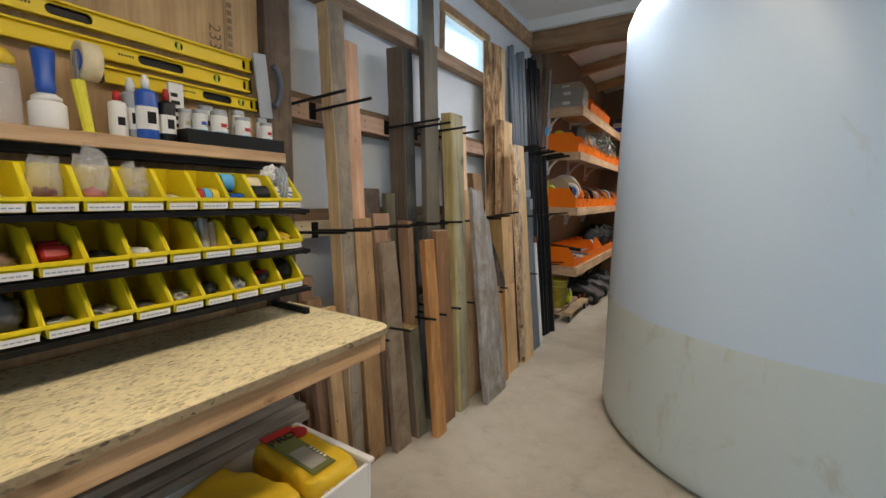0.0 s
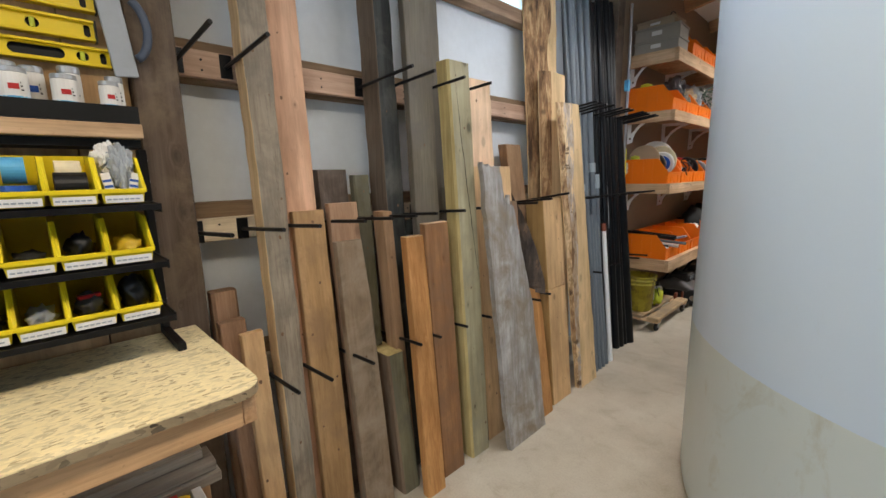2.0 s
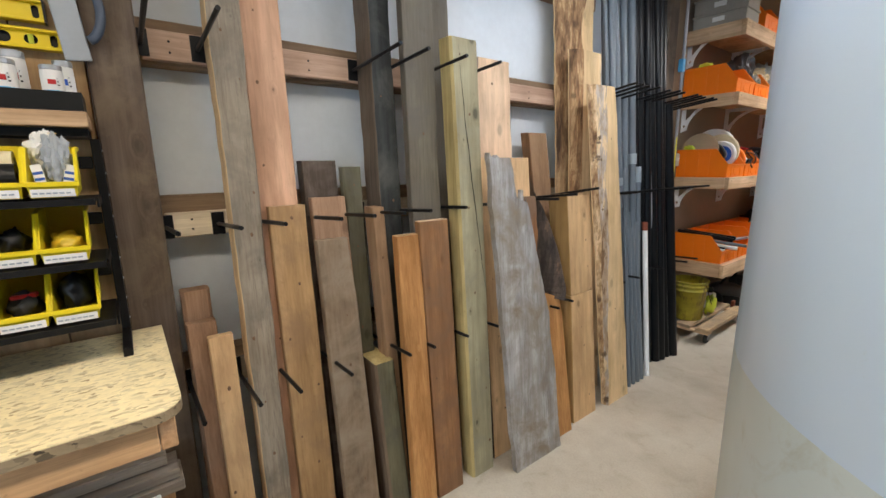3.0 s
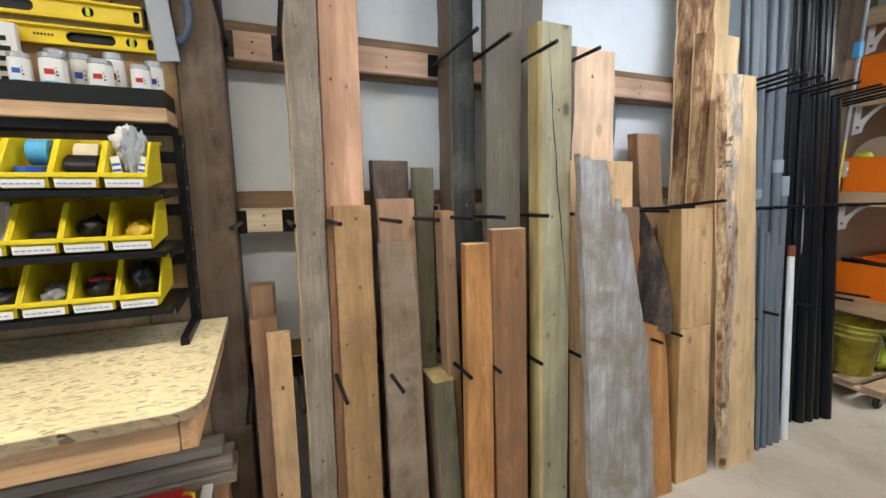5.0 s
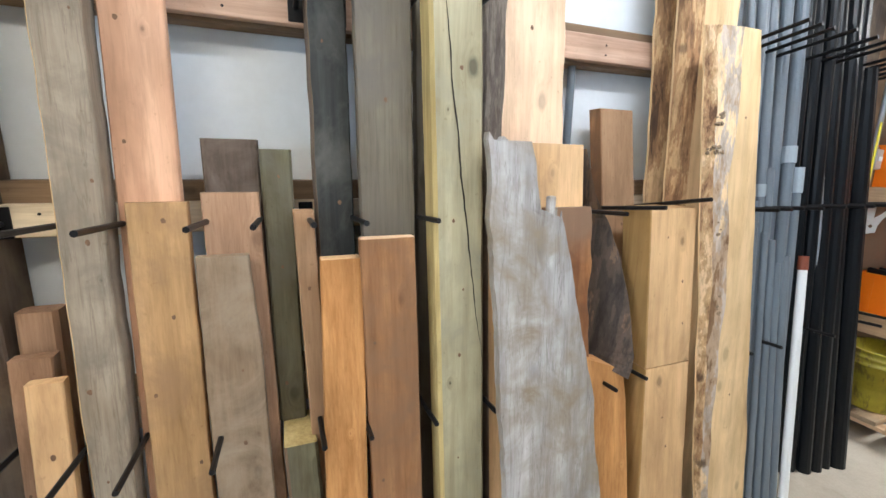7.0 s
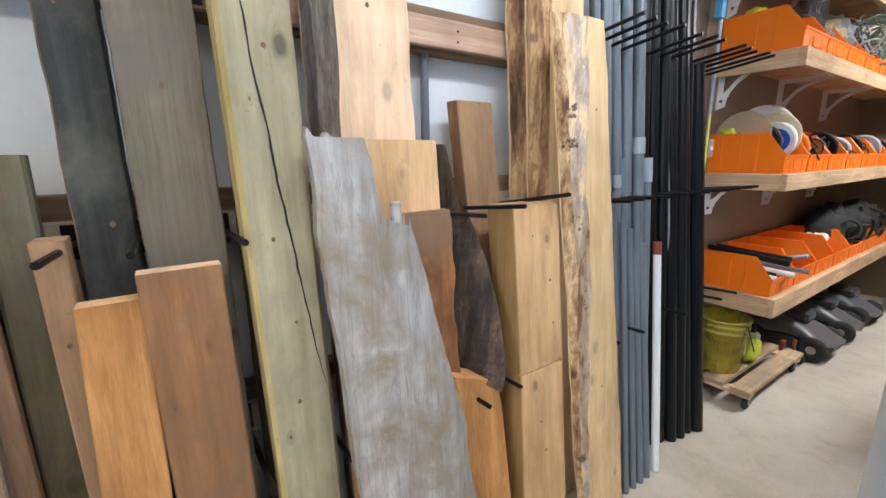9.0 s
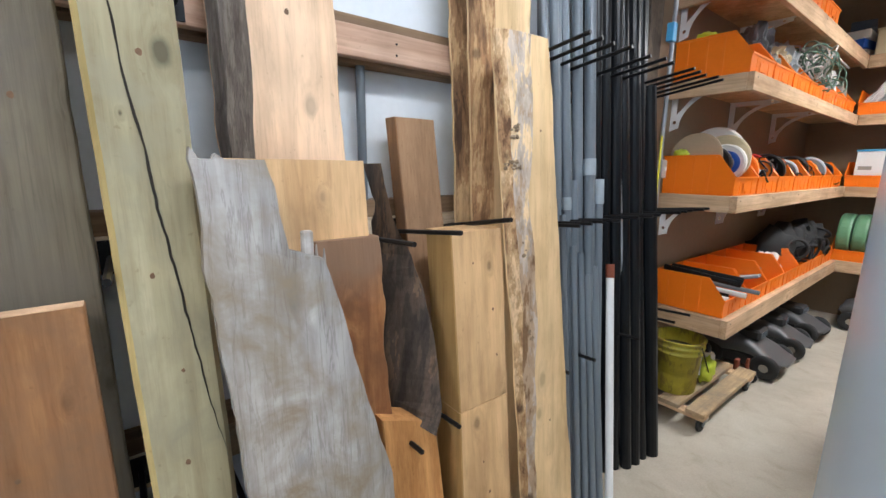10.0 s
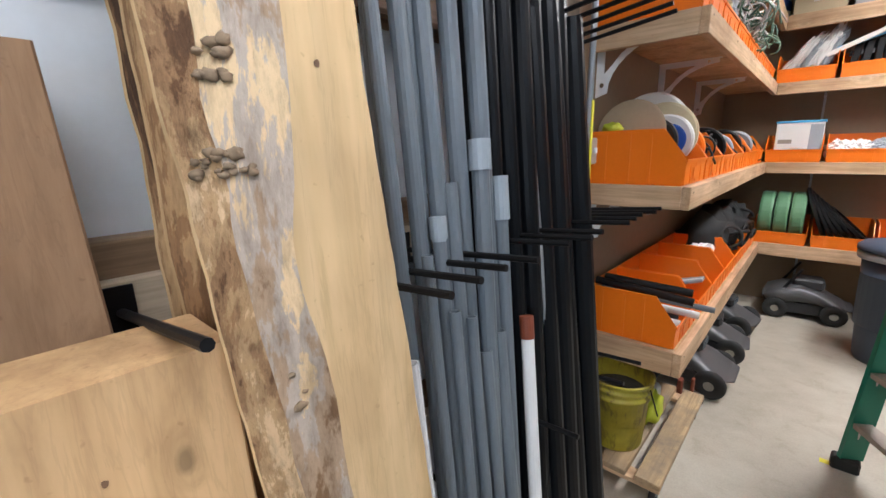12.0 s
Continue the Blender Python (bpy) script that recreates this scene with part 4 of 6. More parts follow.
# ---- the bench and what stands on it ----
def workbench():
    b = thing("workbench", (-1.6, 0.2, 0), "timber workbench with a strand board top", "workbench")
    o = Vector((-1.6, 0.2, 0))
    x0, x1, y0, y1 = -1.95, -1.225, -1.6, 1.722
    outline = [(x0, y0), (x1, y0), (x1, y1 - 0.07)] + [(x1 - 0.07 + 0.07 * math.cos(a), y1 - 0.07 + 0.07 * math.sin(a)) for a in (0.4, 0.8, 1.2)] + [(x1 - 0.07, y1), (x0, y1)]
    for z0, z1, key, name in ((1.106, 1.132, "osb_edge", "edge_band"), (1.1325, 1.1355, "osb", "worktop")):
        t = bmesh.new()
        lo = [t.verts.new(Vector((x, y, z0)) - o) for x, y in outline]
        hi = [t.verts.new(Vector((x, y, z1)) - o) for x, y in outline]
        t.faces.new(lo[::-1])
        t.faces.new(hi)
        for i in range(len(lo)):
            j = (i + 1) % len(lo)
            t.faces.new((lo[i], lo[j], hi[j], hi[i]))
        part(name, t, M[key], b, "strand board flakes" if name == "worktop" else "dark rough sawn edge")
    bx = lambda lo, hi: boxes((Vector(lo) - o, Vector(hi) - o), bevel=0.003)
    part("front_apron", bx((-1.285, -1.55, 1.017), (-1.247, 1.66, 1.105)), M["apron"], b)
    part("end_apron", bx((-1.94, 1.662, 1.017), (-1.25, 1.70, 1.105)), M["apron_x"], b)
    part("back_apron", bx((-1.945, -1.55, 1.017), (-1.91, 1.66, 1.105)), M["apron"], b)
    for x, y in ((-1.375, -1.5), (-1.90, -1.5), (-1.375, -0.95), (-1.90, 0.1)):
        part("leg", bx((x, y, 0.0), (x + 0.088, y + 0.038, 1.016)), M["leg"], b)


workbench()
for i, (z, x1, y1) in enumerate(((0.502, -1.80, 1.715), (0.548, -1.815, 1.705), (0.594, -1.86, 1.67))):
    solo("stored_plank", boxes(((-1.945 if y1 < 1.6 else -1.95, -1.3, z), (x1, y1, z + 0.042)), bevel=0.003), W["plank_y"], (0, 0, 0), "weathered plank stored on props under the bench", "timber", "planks under the bench")
for y in (-0.8, 0.7, 1.62):
    solo("plank_prop", boxes(((-1.94, y, 0.0), (-1.85, y + 0.06, 0.50)), bevel=0.004), M["leg"], (0, 0, 0), "short timber prop under the stored planks", "timber", "props under the bench")
tote = thing("white_tote", (-1.55, 1.30, 0), "open white tote holding yellow sacks", "tote")
for lo, hi in (((-0.28, -0.36, 0.0), (0.28, 0.32, 0.02)), ((-0.28, 0.30, 0.021), (0.28, 0.32, 0.50)), ((-0.28, -0.36, 0.021), (0.28, -0.34, 0.50)), ((-0.28, -0.339, 0.021), (-0.262, 0.299, 0.50)), ((0.262, -0.339, 0.021), (0.28, 0.299, 0.50))):
    part("tote_wall", boxes((lo, hi), bevel=0.003), M["white"], tote)
part("rim", boxes(((-0.29, 0.297, 0.501), (0.29, 0.335, 0.520)), bevel=0.004), M["white"], tote)


def sack(at, size, rz, label, panel=True, seed=0):
    s = thing("sack", at, label, "sack", "sacks under the bench")
    s.rotation_euler = (0, 0, radians(rz))
    bm = bmesh.new()
    box(bm, (-size[0] / 2, -size[1] / 2, 0), (size[0] / 2, size[1] / 2, size[2]))
    bmesh.ops.subdivide_edges(bm, edges=bm.edges, cuts=11, use_grid_fill=True)
    for v in bm.verts:
        u, w, h = v.co.x / size[0] * 2, v.co.y / size[1] * 2, v.co.z / size[2] * 2 - 1
        k = 1 - 0.06 * (abs(u) ** 6 + abs(w) ** 6) - 0.05 * abs(h) ** 4
        d = 0.014 * noise.noise((v.co.x * 9 + seed, v.co.y * 9, v.co.z * 9)) + 0.008 * abs(noise.noise((v.co.x * 22 + seed, v.co.y * 26, v.co.z * 22)))
        z = v.co.z
        v.co = Vector((v.co.x * k + d, v.co.y * k + d, v.co.z + (d * 1.2 if z > 0.01 else 0)))
    part("sack_body", bm, M["bag"], s, "", True)
    if panel:
        zt = size[2] + 0.012
        part("printed_panel", boxes(((-size[0] * 0.34, -size[1] * 0.3, zt - 0.006), (size[0] * 0.36, size[1] * 0.16, zt))), M["sack_green"], s, "olive printed panel")
        part("picture", boxes(((-0.02, -size[1] * 0.24, zt + 0.0005), (size[0] * 0.3, size[1] * 0.08, zt + 0.002))), M["kraft"], s, "grey printed picture")
        part("red_spot", lathe([(0.045, zt - 0.012), (0.045, zt - 0.002)], 18, at=(-size[0] * 0.30, size[1] * 0.30, 0)), M["red"], s)
        part("orange_patch", boxes(((-size[0] * 0.46, -size[1] * 0.3, zt - 0.005), (-size[0] * 0.35, size[1] * 0.3, zt + 0.001))), M["red"], s, "red printed patch")
        letters("PRO", 0.07, M["black"], pose(-size[0] * 0.29, -0.01, zt + 0.002, 0, 0, 90), s)
        part("print_line", boxes(*[((size[0] * (0.02 + 0.05 * i), size[1] * 0.10, zt + 0.0022), (size[0] * (0.045 + 0.05 * i), size[1] * 0.15, zt + 0.003)) for i in range(5)]), M["label"], s, "pale unreadable print")
        letters("PRO", 0.06, M["white"], pose(size[0] * 0.485, -0.02, size[2] * 0.45, 90, 0, 90), s)
    return s


sack((-1.55, 1.30, 0.021), (0.50, 0.60, 0.37), 0, "full yellow sack at the bottom of the tote", False, 5)
sack((-1.54, 1.455, 0.41), (0.50, 0.26, 0.13), -4, "yellow paper sack with an olive printed panel")
sack((-1.53, 1.13, 0.41), (0.46, 0.27, 0.12), 14, "crumpled open yellow sack in the tote", False, 7)


def bin_body(w, d, back, front, t=0.003, slope=0.6):
    """An open moulded bin with a rolled lip, its mouth towards +x: width w, depth d, height at the back and at the front."""
    bm = bmesh.new()
    h, ds = w / 2, d * slope
    plan = ((0, -1, back), (ds, -1, back), (d, -1, front), (d, 1, front), (ds, 1, back), (0, 1, back))

    def ring(grow, level):
        out = []
        for x, side, top in plan:
            gx = -grow if x == 0 else grow if x == d else 0.0
            out.append(bm.verts.new((x + gx - (0.03 * d if x == d and level == "floor" else 0.0), side * (h + grow - (0.004 if level == "floor" else 0.0)), {"floor": 0.0, "inside": t, "under": top - 0.012, "top": top}[level])))
        return out

    rings = [ring(0, "floor"), ring(0, "under"), ring(0.005, "under"), ring(0.005, "top"), ring(-t, "top"), ring(-t - 0.002, "inside")]
    for a, c in zip(rings, rings[1:]):
        for i in range(6):
            bm.faces.new((a[i], a[(i + 1) % 6], c[(i + 1) % 6], c[i]))
    bm.faces.new(rings[0][::-1])
    bm.faces.new(rings[-1])
    return bm


def storage_bin(at, w, d, back, front, mat, label, group, rz=0, tilt=0, tag=True, slope=0.6):
    b = thing("storage_bin", at, label, "bin", group)
    b.rotation_euler = (0, radians(tilt), radians(rz))
    part("shell", bin_body(w, d, back, front, slope=slope), mat, b)
    if tag:
        part("label_strip", boxes(((d + 0.0075, -w * 0.44, 0.004), (d + 0.009, w * 0.44, 0.026))), M["label"], b, "white paper label")
        part("label_print", boxes(*[((d + 0.0092, -w * 0.40 + i * w * 0.13, 0.012), (d + 0.0096, -w * 0.40 + i * w * 0.13 + w * 0.1, 0.0165)) for i in range(6)]), M["pvc_light"], b, "small unreadable print")
    return b


ROWS_Z = (1.655, 1.468, 1.285)
first_bin = None
for r, z in enumerate(ROWS_Z):
    for k in range(11):
        y = 1.512 - 0.1155 * k
        if first_bin is None:
            first_bin = storage_bin((-1.88, y, z + 0.02), 0.107, 0.228, 0.135, 0.045, M["yellow_bin"], "yellow plastic storage bin with a white label", "yellow bins of the rack", tilt=4)
        else:
            copy_thing(first_bin, pose(-1.88, y, z + 0.02, 0, 4, 0))


def bin_rack():
    k = thing("bin_rack", (-1.8, 1.0, 1.136), "black steel rack holding rows of yellow bins", "rack")
    o = Vector((-1.8, 1.0, 1.136))
    bx = lambda lo, hi, bev=0.002: boxes((Vector(lo) - o, Vector(hi) - o), bevel=bev)
    for z in ROWS_Z:
        part("shelf", bx((-1.90, 0.18, z - 0.016), (-1.635, 1.60, z - 0.002)), M["steel_black"], k)
        part("shelf_lip", bx((-1.634, 0.18, z - 0.020), (-1.628, 1.60, z - 0.001), 0.001), M["steel_black"], k)
        part("back_rail", bx((-1.925, 0.18, z + 0.085), (-1.905, 1.60, z + 0.125)), M["steel_black"], k)
    for y in (0.2, 1.602):
        part("upright", bx((-1.945, y, 1.167), (-1.902, y + 0.026, 1.838)), M["steel_black"], k)
        part("foot", bx((-1.945, y, 1.137), (-1.675, y + 0.026, 1.166)), M["steel_black"], k)
        for z in ROWS_Z:
            part("shelf_end", bx((-1.901, y, z - 0.03), (-1.66, y + 0.006, z - 0.001), 0.001), M["steel_black"], k)
        for i in range(9):
            part("rivet", tube(bmesh.new(), Vector((-1.92, y + 0.026, 1.2 + i * 0.075)) - o, Vector((-1.92, y + 0.029, 1.2 + i * 0.075)) - o, 0.004, 8), M["galv"], k)


bin_rack()
solo("tool_shelf", boxes(((-1.998, -1.5, 1.868), (-1.80, 1.61, 1.915)), bevel=0.003), M["shelf"], (0, 0, 0), "pale timber shelf above the bins", "shelf")
solo("shelf_cleat", boxes(((-1.998, -1.5, 1.84), (-1.835, 1.605, 1.866))), M["black"], (0, 0, 0), "black steel angle under the timber shelf", "bracket")
solo("can_tray", boxes(((-1.99, 1.16, 1.917), (-1.805, 1.605, 1.922)), ((-1.811, 1.16, 1.922), (-1.805, 1.605, 1.972)), ((-1.99, 1.16, 1.922), (-1.984, 1.605, 1.972)), ((-1.984, 1.16, 1.922), (-1.811, 1.166, 1.972)), ((-1.984, 1.599, 1.922), (-1.811, 1.605, 1.972))), M["black"], (0, 0, 0), "black shallow tray holding small cans", "tray")
solo("tray_liner", boxes(((-1.983, 1.167, 1.9225), (-1.812, 1.598, 1.962))), M["card"], (0, 0, 0), "cardboard liner in the black tray", "liner")


def small_can(at, r, h, band, label):
    c = thing("small_can", at, label, "can", "cans in the tray")
    part("can_body", lathe([(r * 0.97, 0), (r, 0.003), (r, h * 0.8), (r * 0.96, h * 0.83)], 20), M["white"], c)
    part("can_lid", lathe([(r * 0.93, h * 0.83), (r * 0.99, h * 0.85), (r * 0.99, h * 0.97), (r * 0.93, h), (r * 0.8, h * 0.985)], 20), M["galv"], c, "galvanised lid")
    part("can_label", lathe([(r * 1.012, h * 0.12), (r * 1.012, h * 0.72)], 20), M["label"], c, "paper wrap")
    part("label_band", boxes(((r * 0.985, -r * 0.35, h * 0.34), (r * 1.03, r * 0.35, h * 0.5))), band, c, "coloured print patch")
    part("label_line", boxes(*[((r * 0.9, r * (0.45 - 0.001), h * (0.3 + 0.11 * i)), (r * 0.96, r * (0.62 - 0.06 * i), h * (0.34 + 0.11 * i))) for i in range(3)]), M["black"], c, "dark unreadable print")
    part("label_foot", lathe([(r * 1.018, h * 0.06), (r * 1.018, h * 0.15)], 18), band if h > 0.1 else M["sky_blue"], c)


random.seed(5)
for x, y, r, h, bk in ((-1.85, 1.54, 0.026, 0.075, "red"), (-1.92, 1.565, 0.024, 0.1, "blue"), (-1.86, 1.43, 0.031, 0.082, "red"), (-1.93, 1.45, 0.028, 0.115, "red"), (-1.85, 1.315, 0.032, 0.085, "red"), (-1.93, 1.36, 0.028, 0.105, "blue"), (-1.925, 1.30, 0.028, 0.11, "black"), (-1.85, 1.235, 0.026, 0.08, "blue"), (-1.92, 1.21, 0.025, 0.085, "beige")):
    small_can((x, y, 1.9635), r * 1.06, h * 1.16, M[bk], "small white can with a galvanised lid")


def bottle(at, r, h, body, cap, label, neck=0.4, wrap=None):
    b = thing("bottle", at, label, "bottle", "bottles on the shelf")
    part("bottle_body", lathe([(r * 0.94, 0), (r, 0.006), (r, h * 0.70), (r * 0.9, h * 0.745), (r * neck, h * 0.78)], 20), body, b, "", True)
    part("cap", lathe([(r * neck, h * 0.78), (r * neck, h * 0.9), (r * neck * 0.6, h)], 16), cap, b, "", True)
    if wrap:
        part("wrapper", lathe([(r * 1.015, h * 0.15), (r * 1.015, h * 0.5)], 20), wrap, b, "paper wrap")
        part("wrapper_print", boxes(((r * 1.0, -r * 0.4, h * 0.24), (r * 1.03, r * 0.4, h * 0.42))), M["black"], b, "dark print patch")


TOPZ = 1.9165
bottle((-1.87, 0.955, TOPZ), 0.028, 0.16, M["white"], M["red"], "white glue bottle with a red cap", 0.45, M["label"])
bottle((-1.86, 1.045, TOPZ), 0.036, 0.235, M["blue"], M["white"], "blue spray can with a white nozzle", 0.38, M["label"])
bottle((-1.87, 1.118, TOPZ), 0.030, 0.20, M["black"], M["red"], "black bottle with a red cap", 0.4, M["label"])
bottle((-1.90, 1.012, TOPZ), 0.030, 0.22, M["grey_tub"], M["white"], "grey bottle with a white cap", 0.5, M["label"])
bottle((-1.87, 0.66, TOPZ), 0.045, 0.22, M["clear"], M["amber"], "clear jar with an orange lid", 0.9)
bottle((-1.87, 0.765, TOPZ), 0.048, 0.11, M["white"], M["white"], "squat white plastic tub", 0.8)
solo("blue_cup", lathe([(0.022, 0), (0.027, 0.02), (0.024, 0.03), (0.030, 0.13), (0.026, 0.135)], 20), M["blue"], (-1.87, 0.765, TOPZ + 0.111), "blue plastic cup on a white tub", "cup", smooth=True)
cb = solo("card_box", boxes(((-0.012, -0.028, 0.0), (0.012, 0.028, 0.235)), bevel=0.002), M["label"], (-1.93, 1.182, TOPZ + 0.008), "white flat carton with dark print", "box")
part("print_bar", boxes(*[((0.0121, -0.022, 0.03 + 0.03 * i), (0.0127, 0.02 - 0.008 * (i % 3), 0.045 + 0.03 * i)) for i in range(6)]), M["black"], cb, "dark unreadable print")


def tape_gun(at):
    g = thing("tape_gun", at, "yellow tape dispenser with a roll of clear tape", "tape dispenser")
    part("handle", tube(bmesh.new(), (0, 0, 0), (0.0, -0.02, 0.17), 0.016, 10, 0.02), M["hi_yellow"], g)
    part("base_pad", boxes(((-0.02, -0.03, 0.0), (0.02, 0.03, 0.004))), M["hi_yellow"], g)
    t = ring_lathe([(0.035, -0.026), (0.062, -0.026), (0.062, 0.026), (0.035, 0.026)], 28, "y")
    bmesh.ops.translate(t, verts=t.verts, vec=(0, 0.01, 0.235))
    part("tape_roll", t, M["cream"], g, "pale roll of tape", True)
    part("hub", tube(bmesh.new(), (0, -0.02, 0.235), (0, 0.04, 0.235), 0.033, 16), M["blue"], g)
    part("frame", boxes(((-0.012, -0.024, 0.165), (0.012, -0.019, 0.26))), M["galv"], g)


tape_gun((-1.86, 0.865, TOPZ))


def level(y0, y1, zc, h, slots, label):
    v = thing("spirit_level", (-1.975, (y0 + y1) / 2, zc), label, "level", "levels on the wall")
    yc = (y0 + y1) / 2
    to3d = lambda a, c, d: (-0.004 + d, a - yc, c)
    hh = h / 2
    holes = [oval(c, 0.0, w, min(hh * 0.55, w) if w > 0.02 else (hh * 0.5 if k == "r" else hh * 0.6)) for c, w, k in slots]
    part("web", plate([(y0, -hh), (y1, -hh), (y1, hh), (y0, hh)], holes, 0.008, to3d), M["level"], v)
    for s in (-1, 1):
        part("flange", boxes(((-0.018, y0 - yc, s * hh - (0.009 if s > 0 else 0)), (0.018, y1 - yc, s * hh + (0.009 if s < 0 else 0))), bevel=0.002), M["level"], v)
    for e in (y0, y1):
        part("end_cap", boxes(((-0.0185, e - yc - (0.006 if e == y1 else 0), -hh - 0.0005), (0.0185, e - yc + (0.006 if e == y0 else 0), hh + 0.0005))), M["black"], v)
    # added black sheet that paints the shade seen through the openings
    part("backing", boxes(((-0.020, y0 - yc + 0.01, -hh * 0.75), (-0.012, y1 - yc - 0.01, hh * 0.75))), M["black"], v, "black sheet standing in for shade in the openings")
    part("print", boxes(*[((0.0042, slots[0][0] - yc - 0.15 + i * 0.009, -hh * 0.12), (0.0046, slots[0][0] - yc - 0.1445 + i * 0.009, hh * 0.12)) for i in range(6)]), M["black"], v, "dark letters too small to read")
    for c, w, k in slots:
        if k == "r":
            part("vial", tube(bmesh.new(), (0.0, c - yc, -0.014), (0.0, c - yc, 0.014), 0.007, 10), M["lime"], v, "green bubble vial")


level(-0.3, 1.555, 2.325, 0.066, [(0.875, 0.065, "s"), (1.23, 0.017, "r"), (1.52, 0.009, "e")], "long yellow box spirit level hung on plywood")
level(0.30, 1.545, 2.232, 0.066, [(1.16, 0.085, "s"), (1.385, 0.017, "r"), (1.52, 0.009, "e")], "yellow spirit level with a dark hand slot")
level(0.95, 1.578, 2.148, 0.062, [(1.385, 0.068, "s"), (1.498, 0.017, "r"), (1.553, 0.009, "e")], "short yellow spirit level with printed letters")
v = thing("hung_trowel", (-1.94, 1.61, 2.09), "hanging plastic wrapped grey trowel", "trowel")
blade = boxes(((-0.005, -0.035, 0.0), (0.006, 0.035, 0.30)), bevel=0.003)
bmesh.ops.rotate(blade, verts=blade.verts, cent=(0, 0, 0), matrix=Matrix.Rotation(radians(6), 3, "X"))
part("blade", blade, M["grey_tub"], v)
grip = bmesh.new()
sweep(grip, [(0.016, 0.02 + 0.055 * math.cos(-1.3 + i * 0.2), 0.16 + 0.10 * math.sin(-1.3 + i * 0.2)) for i in range(14)], 0.014, 12)
part("grip", grip, M["can"], v, "dark curved grip", True)
marks = thing("printed_mark", (-1.9985, 1.40, 2.42), "faint printed numbers on the plywood panel", "marking")
letters("233", 0.075, M["girt"], pose(0.0, 0.0, 0.0, 90, 90, 90), marks)
part("stamp_line", boxes(((0, 0.055, -0.12), (0.0006, 0.058, 0.25))), M["girt"], marks)
part("stamp_bar", boxes(*[((0, 0.062, -0.09 + i * 0.034), (0.0006, 0.085, -0.068 + i * 0.034)) for i in range(8)]), M["girt"], marks, "faint unreadable print")


# what lies in the yellow bins
def lump(name, at, size, mat, label, category, seed=0, rough=0.25, group="contents of the yellow bins"):
    bm = bmesh.new()
    bmesh.ops.create_icosphere(bm, subdivisions=3, radius=1)
    for q in bm.verts:
        d = 1 + rough * noise.noise(q.co * 2.3 + Vector((seed, seed * 1.7, 0))) + rough * 0.5 * noise.noise(q.co * 6 + Vector((seed, 0, seed)))
        q.co = Vector((q.co.x * size[0] * d, q.co.y * size[1] * d, max(-0.8, q.co.z) * size[2] * d))
    low = min(q.co.z for q in bm.verts)
    bmesh.ops.translate(bm, verts=bm.verts, vec=(0, 0, -low))
    return solo(name, bm, mat, at, label, category, group, kind="stuff" if "heap" in name else "", smooth=True)


def crumpled(name, at, size, mat, label, category, seed=0, group="contents of the yellow bins"):
    """A crumpled bag of thin film: sharp folds, an open gathered top."""
    bm = bmesh.new()
    bmesh.ops.create_icosphere(bm, subdivisions=4, radius=1)
    for q in bm.verts:
        c = q.co.copy()
        fold = abs(noise.noise(c * 1.9 + Vector((seed, 0, 0)))) * 0.55 + abs(noise.noise(c * 4.3 + Vector((0, seed, 0)))) * 0.3 + abs(noise.noise(c * 9.0 + Vector((0, 0, seed)))) * 0.12
        d = 0.72 + fold
        flare = 1 + (0.35 * noise.noise((c.x * 3, c.y * 3, seed)) if c.z > 0.55 else 0)
        q.co = Vector((c.x * size[0] * d * flare, c.y * size[1] * d * flare, max(-0.75, c.z) * size[2] * d))
    low = min(q.co.z for q in bm.verts)
    bmesh.ops.translate(bm, verts=bm.verts, vec=(0, 0, -low))
    return solo(name, bm, mat, at, label, category, group)


def roll(at, r, w, hole, mat, label, axis="y", group="rolls of tape"):
    bm = ring_lathe([(hole, -w / 2), (r, -w / 2), (r, w / 2), (hole, w / 2)], 26, axis)
    bmesh.ops.translate(bm, verts=bm.verts, vec=(0, 0, w / 2 if axis == "z" else r))
    return solo("tape_roll", bm, mat, at, label, "tape", group, smooth=False)


def bin_y(k):
    return 1.512 - 0.1155 * k


def floor_z(r, x):
    return ROWS_Z[r] + 0.0245 - (x + 1.88) * math.tan(radians(4))


crumpled("foil_packet", (-1.74, bin_y(0) + 0.012, floor_z(0, -1.74) + 0.004), (0.05, 0.036, 0.085), M["grey_tub"], "crumpled silver packet standing in a bin", "packet", 3, "packets in the bin")
crumpled("white_packet", (-1.775, bin_y(0) - 0.012, floor_z(0, -1.775) + 0.06), (0.04, 0.045, 0.062), M["label"], "crumpled white packet above the silver one", "packet", 8, "packets in the bin")
solo("yellow_sticker", lathe([(0.011, 0.0), (0.011, 0.001)], 14), M["amber"], (-1.765, bin_y(0) + 0.01, floor_z(0, -1.765) + 0.172), "round yellow sticker on the white packet", "sticker")
for i, dy in enumerate((-0.022, 0.026)):
    o2 = solo("paper_slip", boxes(((-0.001, -0.012, 0.0), (0.001, 0.012, 0.085)), bevel=0.0005), M["label"], (-1.69, bin_y(0) + dy, floor_z(0, -1.69) + 0.004), "white paper slip with blue stripes in a bin", "slip", "packets in the bin")
    o2.rotation_euler = (radians(8 - 20 * i), radians(-12), 0)
    part("print_stripe", boxes(*[((0.0012, -0.011, 0.02 + 0.018 * j), (0.0016, 0.011, 0.028 + 0.018 * j)) for j in range(3)]), M["blue"], o2, "blue printed stripe")
roll((-1.73, bin_y(1) + 0.002, floor_z(0, -1.73) + 0.003), 0.042, 0.075, 0.02, M["black"], "roll of black tape in a yellow bin")
roll((-1.775, bin_y(1) + 0.002, floor_z(0, -1.775) + 0.048), 0.036, 0.06, 0.02, M["cream"], "roll of masking tape above the black roll")
